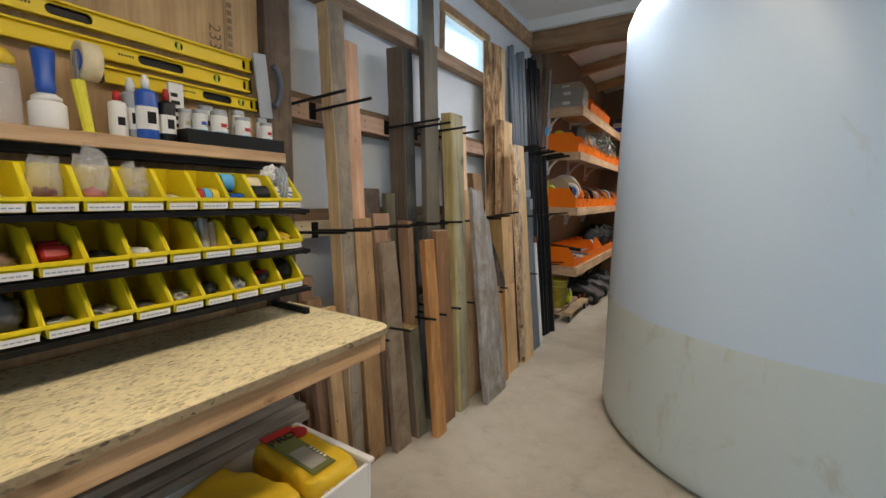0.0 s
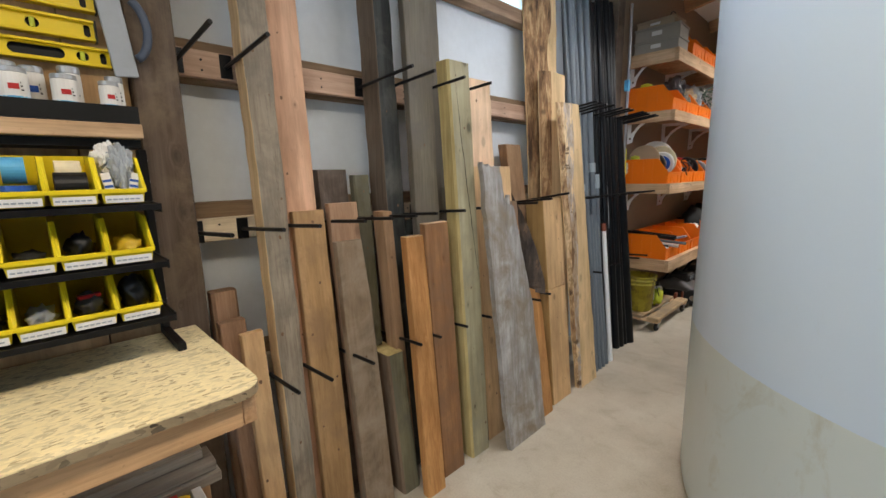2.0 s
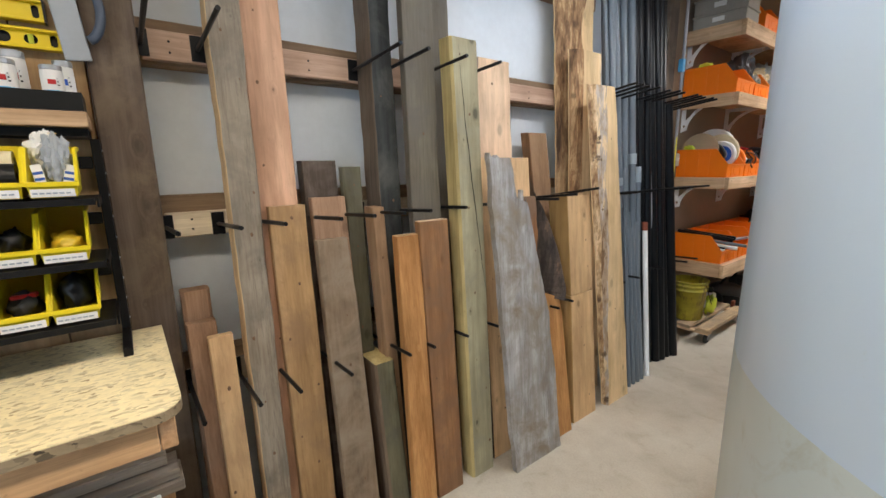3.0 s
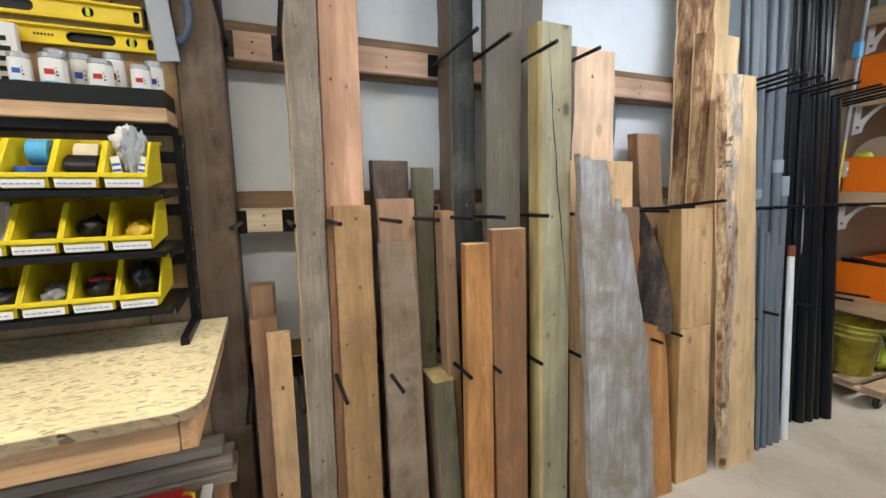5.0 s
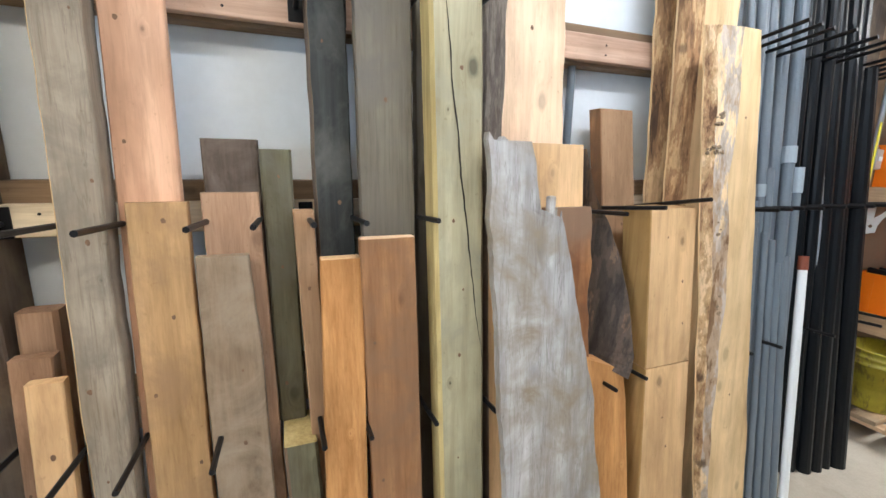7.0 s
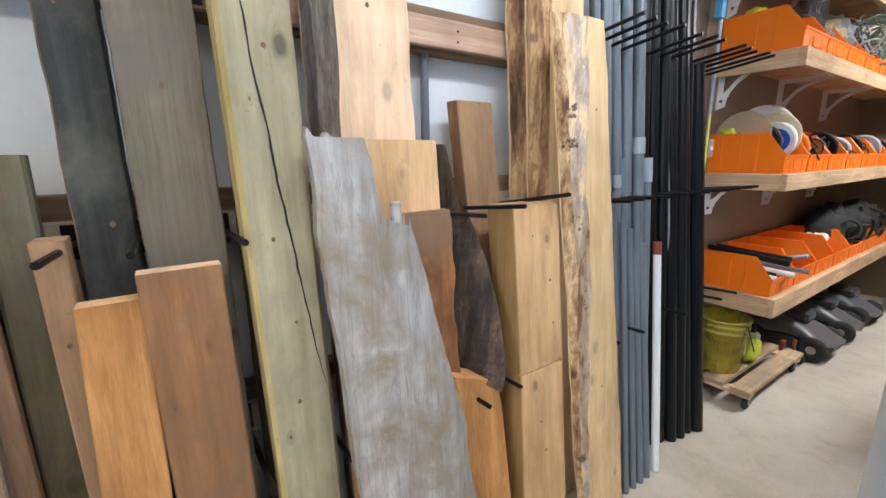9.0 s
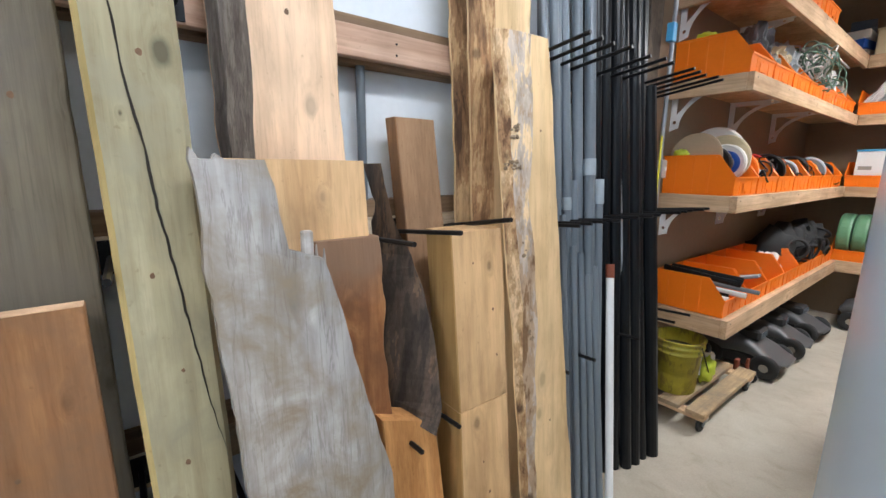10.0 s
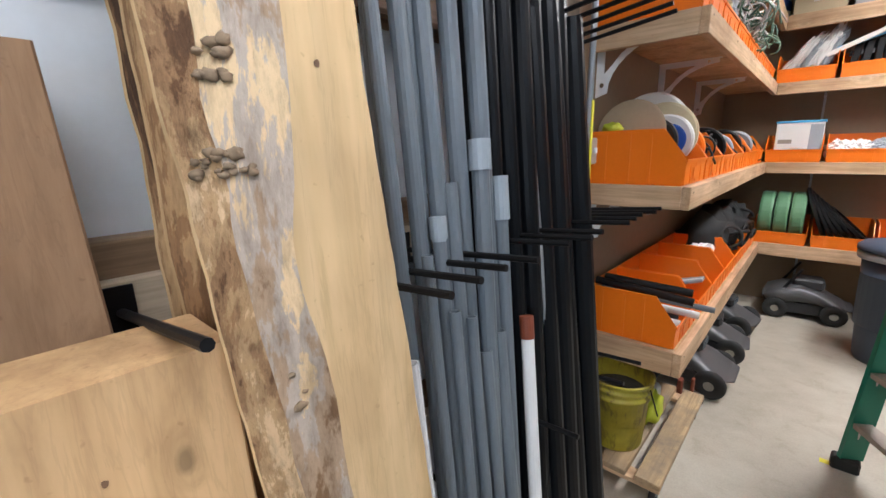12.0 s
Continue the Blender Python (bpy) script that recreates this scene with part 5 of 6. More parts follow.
roll((-1.72, bin_y(2), floor_z(0, -1.72) + 0.003), 0.045, 0.026, 0.025, M["hi_yellow"], "roll of yellow tape lying flat", "z")
roll((-1.72, bin_y(2), floor_z(0, -1.72) + 0.030), 0.043, 0.022, 0.025, M["blue"], "roll of blue tape lying flat", "z")
roll((-1.78, bin_y(2), floor_z(0, -1.78) + 0.053), 0.038, 0.05, 0.02, M["sky_blue"], "roll of light blue tape")
for q, mk in enumerate(("red", "sky_blue", "amber")):
    roll((-1.72 - q * 0.001, bin_y(3) - 0.03 + q * 0.03, floor_z(0, -1.72) + 0.003), 0.034, 0.026, 0.014, M[mk], "narrow coloured roll of tape")
for k, r, mk, sz, lab, cat, rg in ((0, 1, "amber", (0.055, 0.038, 0.032), "heap of amber plastic clips", "clip heap", 0.5), (1, 1, "black", (0.05, 0.036, 0.04), "black coiled straps in a bin", "strap", 0.5), (2, 1, "rubber", (0.045, 0.036, 0.022), "dark cord in a bin", "cord", 0.5),
                           (0, 2, "black", (0.055, 0.038, 0.06), "black gloves in a bin", "glove heap", 0.4), (1, 2, "mower_dark", (0.05, 0.036, 0.04), "dark tangle of parts in a bin", "part heap", 0.5), (2, 2, "grey_tub", (0.05, 0.036, 0.03), "grey metal fittings in a bin", "fitting heap", 0.6),
                           (3, 2, "mower_dark", (0.045, 0.036, 0.028), "dark fittings in a bin", "fitting heap", 0.6), (4, 2, "alu", (0.045, 0.036, 0.025), "shiny fittings in a bin", "fitting heap", 0.7), 
                           (5, 1, "white", (0.05, 0.036, 0.02), "white packets in a bin", "packet heap", 0.5), (6, 1, "black", (0.05, 0.036, 0.02), "black fittings in a bin", "fitting heap", 0.5), (8, 1, "girt", (0.05, 0.036, 0.03), "brown sandpaper in a bin", "sandpaper", 0.4),
                           (5, 2, "mower_dark", (0.045, 0.036, 0.015), "dark washers in a bin", "washer heap", 0.5), (6, 2, "alu", (0.045, 0.034, 0.02), "steel fittings in a bin", "fitting heap", 0.6), (7, 2, "galv", (0.045, 0.034, 0.012), "few steel parts in a bin", "part heap", 0.6), (8, 2, "mower", (0.055, 0.038, 0.055), "grey bagged parts in a bin", "part heap", 0.5),
                           (4, 0, "cream", (0.05, 0.036, 0.02), "pale parts in a bin", "part heap", 0.4), (8, 0, "cream", (0.05, 0.036, 0.02), "pale parts in a bin", "part heap", 0.4)):
    lump(cat.replace(" ", "_"), (-1.745, bin_y(k), floor_z(r, -1.745) + 0.004), sz, M[mk], lab, cat, seed=k * 3 + r, rough=rg)
for k, sz, inner in ((5, (0.058, 0.046, 0.07), "kraft"), (6, (0.062, 0.046, 0.088), "red"), (7, (0.05, 0.04, 0.072), "rust"), (9, (0.05, 0.042, 0.05), "beige")):
    at = (-1.75, bin_y(k), floor_z(0, -1.75) + 0.004)
    lump("bagged_parts", at, (0.035, 0.028, 0.028), M[inner], "small parts inside a clear bag", "parts", k + 70, 0.6)
    lump("clear_bag", at, sz, M["clear"], "crumpled clear plastic bag of small parts", "bag", k + 40, 0.55)
for i, (dx, dy, h, mk) in enumerate(((0.0, -0.03, 0.12, "kraft"), (0.01, -0.01, 0.135, "grey_tub"), (-0.01, 0.012, 0.13, "label"), (0.005, 0.033, 0.118, "card"))):
    o2 = solo("sandpaper_roll", tube(bmesh.new(), (0, 0, 0), (-0.02, 0.004, h), 0.0125, 12, None, 0.002), M[mk], (-1.735 + dx, bin_y(3) + dy, floor_z(1, -1.735 + dx) + 0.004), "curled sheet of sandpaper standing in a bin", "sandpaper", "sandpaper in the bin")
rc = thing("red_case", (-1.75, bin_y(7), floor_z(1, -1.75) + 0.006), "red folding plastic case in a bin", "case")
rc.rotation_euler = (0, radians(-24), radians(10))
part("case_body", boxes(((-0.06, -0.036, 0.01), (0.05, 0.036, 0.055)), bevel=0.007), M["red"], rc)
part("case_lid", boxes(((-0.055, -0.03, 0.0555), (0.03, 0.03, 0.075)), bevel=0.006), M["red"], rc)
solo("red_flash", boxes(((-0.02, -0.03, 0), (0.02, 0.03, 0.012)), bevel=0.004), M["red"], (-1.735, bin_y(1), floor_z(2, -1.735) + 0.068), "red strip over dark parts in a bin", "strip")


# ---- pipes in the rack ----
def pipe(foot, head, r, mat, label, cap=None, coupling=0.0, cmat=None, group="pipes in the rack"):
    foot, head = Vector(foot), Vector(head)
    p = thing("pipe", foot, label, "pipe", group)
    d = head - foot
    part("barrel", tube(bmesh.new(), (0, 0, 0), d, r, 14, None, min(0.004, r * 0.25)), mat, p)
    if cap:
        u = d.normalized()
        part("end_cap", tube(bmesh.new(), d - u * 0.07, d + u * 0.003, r * 1.1, 14), cap, p, "red-brown end cap")
    if coupling:
        u = d.normalized()
        part("coupling", tube(bmesh.new(), d - u * coupling, d + u * 0.004, r * 1.28, 14, None, 0.004), cmat or mat, p, "wider socket end")
    return p


for fy, hy, fx, top, r in ((4.60, 4.57, -1.66, 3.30, 0.017), (4.66, 4.66, -1.67, 3.34, 0.021), (4.735, 4.74, -1.66, 3.26, 0.024), (4.80, 4.86, -1.67, 3.32, 0.026), (4.885, 4.97, -1.665, 3.36, 0.028), (4.70, 4.70, -1.72, 3.2, 0.017), (4.57, 4.61, -1.71, 3.1, 0.015)):
    pipe((fx, fy, 0), (-1.985 + 0.01 * (fy * 37 % 3), hy, top), r, M["pvc"], "long grey plastic conduit leaning on the wall")
for fy, hy, fx, hx, top, r, cp in ((4.66, 4.70, -1.61, -1.79, 1.62, 0.017, 0.05), (4.72, 4.76, -1.62, -1.80, 1.70, 0.019, 0), (4.80, 4.88, -1.63, -1.80, 1.80, 0.024, 0.075), (4.90, 4.975, -1.63, -1.80, 1.70, 0.02, 0.12), (4.72, 4.765, -1.57, -1.74, 1.36, 0.016, 0), (4.785, 4.83, -1.57, -1.74, 1.24, 0.018, 0), (4.85, 4.905, -1.575, -1.75, 1.27, 0.021, 0), (4.655, 4.69, -1.57, -1.73, 1.40, 0.015, 0), (4.80, 4.85, -1.60, -1.76, 1.32, 0.015, 0), (4.61, 4.62, -1.59, -1.75, 1.55, 0.014, 0)):
    pipe((fx, fy, 0), (hx, hy, top), r, M["pvc"], "short grey plastic conduit in the rack", None, cp, M["pvc_light"])
pipe((-1.57, 4.935, 0), (-1.765, 5.085, 1.25), 0.021, M["pvc_white"], "white plastic pipe with a red-brown cap", M["rust"])
pipe((-1.58, 4.54, 0), (-1.74, 4.55, 1.32), 0.017, M["pvc_white"], "white plastic pipe behind the honey slab")
for fy, hy, fx, top, r in ((5.20, 5.16, -1.70, 3.34, 0.03), (5.265, 5.25, -1.66, 3.30, 0.034), (5.34, 5.34, -1.65, 3.36, 0.037), (5.13, 5.09, -1.72, 3.2, 0.028), (5.415, 5.42, -1.69, 3.28, 0.036), (5.20, 5.22, -1.78, 2.9, 0.036), (5.33, 5.31, -1.77, 3.1, 0.038), (5.06, 5.03, -1.75, 3.3, 0.026), (5.12, 5.14, -1.80, 3.2, 0.034), (5.43, 5.40, -1.79, 3.1, 0.038), (5.50, 5.50, -1.74, 3.2, 0.034), (5.02, 5.01, -1.82, 3.1, 0.034)):
    pipe((fx, fy, 0), (-1.985 + 0.012 * (fy * 53 % 3) - (0.05 if fx < -1.76 else 0), hy, top), r, M["abs"], "long black plastic pipe leaning on the wall")
pipe((-1.625, 5.50, 0), (-1.86, 5.50, 2.22), 0.044, M["abs"], "black plastic pipe shorter than its neighbours")
pipe((-1.64, 5.42, 0), (-1.87, 5.33, 2.42), 0.026, M["abs"], "black plastic pipe with an open end")
pipe((-1.66, 5.30, 0), (-1.99, 5.13, 3.32), 0.014, M["galv"], "long bright steel conduit among the pipes")
solo("measuring_stick", boxes(((-1.80, 5.585, 0.0), (-1.795, 5.60, 1.95))), M["hi_yellow"], (0, 0, 0), "yellow measuring stick standing by the pipes", "stick")
c = thing("conduit_run", (-1.95, 5.92, 0), "grey steel conduit with a switch box", "conduit")
part("conduit", tube(bmesh.new(), (0, 0, 0), (0, 0, 3.4), 0.014, 12), M["galv"], c)
part("switch_box", boxes(((-0.03, -0.035, 1.70), (0.03, 0.035, 1.82)), bevel=0.004), M["galv"], c)
part("switch_plate", boxes(((0.031, -0.03, 1.705), (0.034, 0.03, 1.815)), bevel=0.001), M["alu"], c)
part("switch_toggle", boxes(((0.0345, -0.008, 1.75), (0.045, 0.008, 1.775))), M["white"], c)
part("sensor", boxes(((-0.02, -0.05, 2.55), (0.025, 0.0, 2.66)), bevel=0.004), M["sky_blue"], c, "pale blue sensor box")


# ---- shelves of the storage bay ----
TIER = ((0.62, 0.752, -1.515), (1.478, 1.588, -1.556), (2.243, 2.353, -1.556), (2.83, 2.96, -1.556))
BACK = 9.47
for z0, z1, xf in TIER:
    s = thing("wall_shelf", (-1.8, 6.2, z0), "timber shelf with a deep front lip", "shelf", "shelves along the side wall")
    o = Vector((-1.8, 6.2, z0))
    bx = lambda lo, hi: boxes((Vector(lo) - o, Vector(hi) - o), bevel=0.003)
    part("front_lip", bx((xf - 0.038, 6.18, z0), (xf, BACK if xf == -1.556 else BACK - 0.04, z1)), M["shelf"], s)
    part("end_lip", bx((-2.068, 6.18, z0), (xf - 0.039, 6.218, z1)), M["shelf_x"], s)
    part("deck", bx((-2.068, 6.22, z1 - 0.022), (xf - 0.039, 9.94, z1 - 0.002)), M["ply"], s)
    for y in (6.24, 6.9, 7.6, 8.3, 9.0):
        part("screw", tube(bmesh.new(), Vector((xf, y, z1 - 0.03)) - o, Vector((xf + 0.0015, y, z1 - 0.03)) - o, 0.004, 8), M["steel_black"], s)
    s = thing("back_shelf", (-0.6, 9.7, z0), "timber shelf with a deep front lip", "shelf", "shelves along the end wall")
    o = Vector((-0.6, 9.7, z0))
    part("front_lip", bx((-1.554, BACK, z0), (1.2, BACK + 0.038, z1)), M["shelf_x"], s)
    part("deck", bx((-1.554, BACK + 0.039, z1 - 0.022), (1.2, 9.94, z1 - 0.002)), M["ply"], s)
    for x in (-1.2, -0.3, 0.6):
        part("bracket", bx((x, 9.60, z0 - 0.03), (x + 0.02, 9.945, z0 - 0.001)), M["galv"], s)
        part("strut", bx((x, 9.92, z0 - 0.28), (x + 0.02, 9.945, z0 - 0.031)), M["galv"], s)


def shelf_bracket(y, z):
    """A white bracket with a curved, pierced web."""
    b = thing("shelf_bracket", (-2.068, y, z), "white curved steel shelf bracket with round holes", "bracket", "white brackets under the shelves")
    outer = [(0.0, 0.0), (0.36, 0.0), (0.36, -0.03)] + [(0.36 - 0.30 * math.sin(a * 1.5708 / 8), -0.03 - 0.21 * (1 - math.cos(a * 1.5708 / 8)) - 0.04 * a / 8) for a in range(1, 9)] + [(0.0, -0.30)]
    hole = [(0.04 + 0.19 * u, -0.035 - 0.15 * w) for u, w in ((0, 0), (1, 0), (0.72, 0.16), (0.42, 0.42), (0.2, 0.75), (0.0, 1.0))]
    part("web", plate(outer, [hole, oval(0.03, -0.24, 0.012, 0.012), oval(0.3, -0.018, 0.01, 0.01)], 0.006, lambda u, w, d: (u, d, w)), M["white"], b)
    part("flange", boxes(((0.0, -0.012, -0.004), (0.37, 0.018, -0.0005))), M["white"], b)


for z0, z1, xf in TIER[1:]:
    for y in (6.26, 7.35, 8.5):
        shelf_bracket(y, z0 + (z1 - z0) - 0.023)

PITCH = 0.462


def bay_y(k):
    return 6.435 + PITCH * k


big = storage_bin((-2.058, bay_y(0), 1.587), 0.435, 0.465, 0.27, 0.125, M["orange_bin"], "wide orange plastic storage bin on a timber shelf", "orange bins on the shelves", tag=False, slope=0.77)
for y in (-0.11, 0.0, 0.11):
    part("front_rib", boxes(((0.4585, y - 0.006, 0.012), (0.464, y + 0.006, 0.105)), bevel=0.001), M["orange_bin"], big)
for x in (0.08, 0.2, 0.3):
    for sd in (-1, 1):
        part("side_rib", boxes(((x - 0.006, sd * 0.2175 - 0.0025, 0.01), (x + 0.006, sd * 0.2175 + 0.0025, 0.25)), bevel=0.001), M["orange_bin"], big)
part("card_holder", boxes(((0.4645, -0.06, 0.03), (0.4665, 0.06, 0.085))), M["orange_bin"], big)
for z0, z1, xf in TIER[:3]:
    for k in range(7):
        if (z1, k) == (1.588, 0):
            continue
        copy_thing(big, pose(-2.058 + (0.035 if z1 < 1 else 0), bay_y(k), z1 - 0.001))
    for k in range(5):
        copy_thing(big, pose(-1.36 + 0.47 * k, 9.938, z1 - 0.001, 0, 0, -90))
for k in range(3):
    copy_thing(big, pose(-2.03, 6.86 + PITCH * k, 2.959))


# ---- contents of the shelves ----
def coil(at, r, w, hole, mat, label, axis="y", name="cable_coil", tilt=0, cat="coil"):
    bm = ring_lathe([(hole, -w / 2), (r - 0.01, -w / 2), (r, -w * 0.3), (r, w * 0.3), (r - 0.01, w / 2), (hole, w / 2)], 30, axis)
    bmesh.ops.translate(bm, verts=bm.verts, vec=(0, 0, r))
    ob = solo(name, bm, mat, at, label, cat, "coils on the shelves", smooth=False)
    ob.rotation_euler = (radians(tilt), 0, 0)
    return ob


Z2 = 1.592
Z3 = 1.67
coil((-1.90, 6.31, Z3), 0.175, 0.012, 0.02, M["card"], "tan cardboard reel disc standing in an orange bin", tilt=-8, name="reel_disc", cat="reel")
coil((-1.80, 6.37, Z3), 0.125, 0.05, 0.05, M["black"], "black coil of cable in an orange bin")
coil((-1.79, 6.545, Z3), 0.165, 0.03, 0.12, M["beige"], "beige cable reel flange", tilt=-6, name="reel_disc", cat="reel")
coil((-1.77, 6.52, Z3), 0.135, 0.05, 0.055, M["white"], "white coil of cable with blue print")
coil((-1.75, 6.488, Z3 + 0.05), 0.085, 0.012, 0.05, M["blue"], "blue printed ring on a cable coil", name="print_ring", cat="ring")
coil((-1.80, 6.60, Z3), 0.17, 0.03, 0.10, M["beige"], "beige cable reel flange", tilt=6, name="reel_disc", cat="reel")
coil((-1.88, 6.62, Z3), 0.20, 0.04, 0.12, M["white"], "white plastic wrapped coil")
lump("lime_glove", (-1.96, 6.25, Z2 + 0.25), (0.05, 0.035, 0.028), M["lime"], "lime green glove lying on the reel", "glove", 3, 0.4, "contents of the orange bins")
lump("lime_glove", (-1.90, 6.29, 2.356 + 0.24), (0.06, 0.04, 0.035), M["lime"], "lime green cloth in the upper bin", "cloth", 9, 0.5, "contents of the orange bins")
random.seed(11)


def tangle(at, size, mats, label, category, n=26, r=0.006, seed=1):
    """A tangled heap of wire: several loops, one mesh a colour."""
    rnd = random.Random(seed)
    t = thing("wire_tangle", at, label, category, "contents of the orange bins")
    for mt in mats:
        bm = bmesh.new()
        for _ in range(n // len(mats)):
            c0 = Vector((rnd.uniform(-0.6, 0.6) * size[0], rnd.uniform(-0.6, 0.6) * size[1], size[2] * (0.25 + rnd.uniform(0, 0.5))))
            ax, ay = rnd.uniform(0, 3.14), rnd.uniform(0, 3.14)
            rot = Euler((ax, ay, rnd.uniform(0, 3))).to_matrix()
            rad = rnd.uniform(0.3, 0.55) * min(size)
            pts = []
            for i in range(15):
                p = c0 + rot @ Vector((rad * math.cos(i * 0.42), rad * math.sin(i * 0.42), 0.008 * i))
                pts.append(Vector((p.x, p.y, max(0.005, p.z))))
            sweep(bm, pts, r, 6)
        tagged(part("wiring", bm, mt, t, "", True), kind="stuff")
    return t


tangle((-1.72, 7.75, 2.46), (0.26, 0.28, 0.30), (M["leaf"], M["alu"]), "tangle of green wire and clips in a bin", "wire", 40, 0.006, 2)
tangle((-1.76, 8.15, 2.44), (0.24, 0.28, 0.26), (M["alu"], M["leaf"]), "tangle of pale wire in a bin", "wire", 30, 0.006, 4)
for k in range(2, 14):
    y = bay_y(k // 2) + (0.1 if k % 2 else -0.1)
    for j in range(2):
        mk = ("black", "red", "black", "white", "orange_bin", "black", "grey_tub", "rubber")[(k * 2 + j) % 8]
        coil((-1.76 - 0.1 * j, y - 0.03 + 0.06 * j, Z3 - 0.05), 0.10 + 0.02 * ((k + j) % 3), 0.045, 0.045, M[mk], "coil of cable lying in an orange bin", tilt=12 - 24 * j)
    tangle((-1.78, y, Z2), (0.16, 0.14, 0.22), (M["black"], M["rubber"]), "tangled cables in an orange bin", "cable", 12, 0.006, k)
    crumpled("parts_bag", (-1.80, y, 2.357), (0.14, 0.085, 0.15 + 0.04 * (k % 3)), M[("grey_tub", "label", "mower", "kraft", "beige")[k % 5]], "crumpled bag of parts in an orange bin", "bag", k + 20, "contents of the orange bins")
for k, sz, mk in ((1, (0.12, 0.13, 0.08), "grey_tub"), (2, (0.13, 0.14, 0.10), "kraft"), (3, (0.12, 0.14, 0.13), "label"), (4, (0.14, 0.15, 0.15), "black")):
    crumpled("parts_bag", (-1.78, bay_y(k), 0.757), sz, M[mk], "crumpled bag lying in an orange bin", "bag", k + 90, "contents of the orange bins")
for k in range(3):
    pipe((-1.98, bay_y(1) + 0.08 + 0.03 * k, 0.80 + 0.01 * k), (-1.60, bay_y(1) + 0.12 + 0.035 * k, 0.92), 0.012, M[("pvc_light", "pvc_white", "galv")[k]], "thin pale tube lying in an orange bin", group="pipe offcuts in the bin")
for i, (dy, r, mk, x1, dz) in enumerate(((0.00, 0.022, "abs", -1.52, 0.22), (0.05, 0.020, "pvc_white", -1.50, 0.12), (-0.05, 0.021, "pvc_white", -1.56, 0.10), (0.09, 0.016, "pvc", -1.44, 0.15), (-0.02, 0.024, "abs", -1.58, 0.11), (0.13, 0.022, "abs", -1.56, 0.21))):
    pipe((-2.02, 6.32 + dy, 0.80 + dz), (x1, 6.36 + dy * 1.4, 0.78 + dz * 0.9), r, M[mk], "short pipe offcut lying in an orange bin", group="pipe offcuts in the bin")
for x in (-1.50, -1.37, -1.24):
    coil((x, 9.70, 0.80), 0.24, 0.115, 0.10, M["green_tape"], "large green roll of tape standing in a bin", "x", "tape_roll", cat="tape")
for k in range(6):
    ob = coil((-1.0 + 0.066 * k, 9.72, 0.80), 0.28 - 0.008 * k, 0.034, 0.20, M["black"], "black coil of tubing leaning in a bin", "x")
    ob.rotation_euler = (0, radians(-20 - 5 * k), 0)
for k, y in enumerate((8.15, 8.42, 8.62, 8.88, 9.1, 9.32)):
    tangle((-1.80, y, 0.76), (0.30, 0.24, 0.36), (M["black"], M["rubber"]), "heap of black hoses in the bins", "hose", 4, 0.014, 50 + k)
    lump("hose_sleeve", (-1.82, y, 0.757), (0.19, 0.15, 0.22), M["rubber"], "folded black sleeve under the hoses", "sleeve", 140 + k, 0.45, "contents of the orange bins")


def carton(at, size, mat, label, rz=0, lid=None):
    c = thing("carton", at, label, "box", "boxes on the shelves")
    c.rotation_euler = (0, 0, radians(rz))
    part("box_body", boxes(((-size[0] / 2, -size[1] / 2, 0), (size[0] / 2, size[1] / 2, size[2])), bevel=0.004), mat, c)
    part("lid", boxes(((-size[0] / 2 - 0.008, -size[1] / 2 - 0.008, size[2]), (size[0] / 2 + 0.008, size[1] / 2 + 0.008, size[2] + 0.02)), bevel=0.003), lid or mat, c)
    part("paper_label", boxes(((-0.05, -size[1] / 2 - 0.0095, size[2] * 0.35), (0.05, -size[1] / 2 - 0.0085, size[2] * 0.75))), M["label"], c)
    return c


wc = carton((-1.335, 9.60, 1.60), (0.37, 0.12, 0.37), M["label"], "white carton with a blue edge", 0, M["sky_blue"])
part("printed_side", boxes(((0.08, -0.0625, 0.02), (0.18, -0.0605, 0.35))), M["grey_tub"], wc, "grey printed picture")
part("printed_shadow", boxes(((-0.16, -0.0625, 0.17), (-0.02, -0.0605, 0.21))), M["kraft"], wc, "small printed picture")
carton((-0.98, 9.72, 1.70), (0.3, 0.2, 0.03), M["label"], "white flat packets in the bin")
carton((-1.335, 9.64, 2.962), (0.38, 0.3, 0.24), M["beige"], "beige lidded storage tub")
carton((-0.80, 9.66, 2.962), (0.60, 0.34, 0.32), M["grey_tub"], "translucent grey lidded tub")
carton((-0.20, 9.70, 2.962), (0.36, 0.3, 0.22), M["grey_tub"], "grey plastic lidded storage tub")
carton((-1.80, 6.36, 2.962), (0.44, 0.30, 0.10), M["kraft"], "grey-brown flat carton on a shelf", 0)
carton((-1.80, 6.36, 3.083), (0.44, 0.30, 0.11), M["kraft"], "grey-brown flat carton stacked on another", 2)
carton((-1.82, 6.38, 3.214), (0.38, 0.28, 0.06), M["card"], "brown flat carton on the stack", -3)
for k, (mk, dz) in enumerate((("label", 0.0), ("blue", 0.091), ("label", 0.182), ("can", 0.273))):
    o2 = solo("flat_packet", boxes(((-0.10, -0.14, 0.0), (0.10, 0.14, 0.089)), bevel=0.006), M[mk], (-1.70 + 0.012 * k, 9.62, 2.962 + dz), "flat printed packet in a pile on the shelf", "packet", "packets on the top shelf")
    o2.rotation_euler = (0, 0, radians(-20 + 9 * k))
h = bmesh.new()
sweep(h, [(0, 0.11 * math.cos(i * 0.1745), 0.09 * math.sin(i * 0.1745)) for i in range(19)], 0.006, 8)
solo("wire_hoop", h, M["steel_black"], (-1.72, 6.45, 3.296), "black wire carrying handle on the carton stack", "hoop")
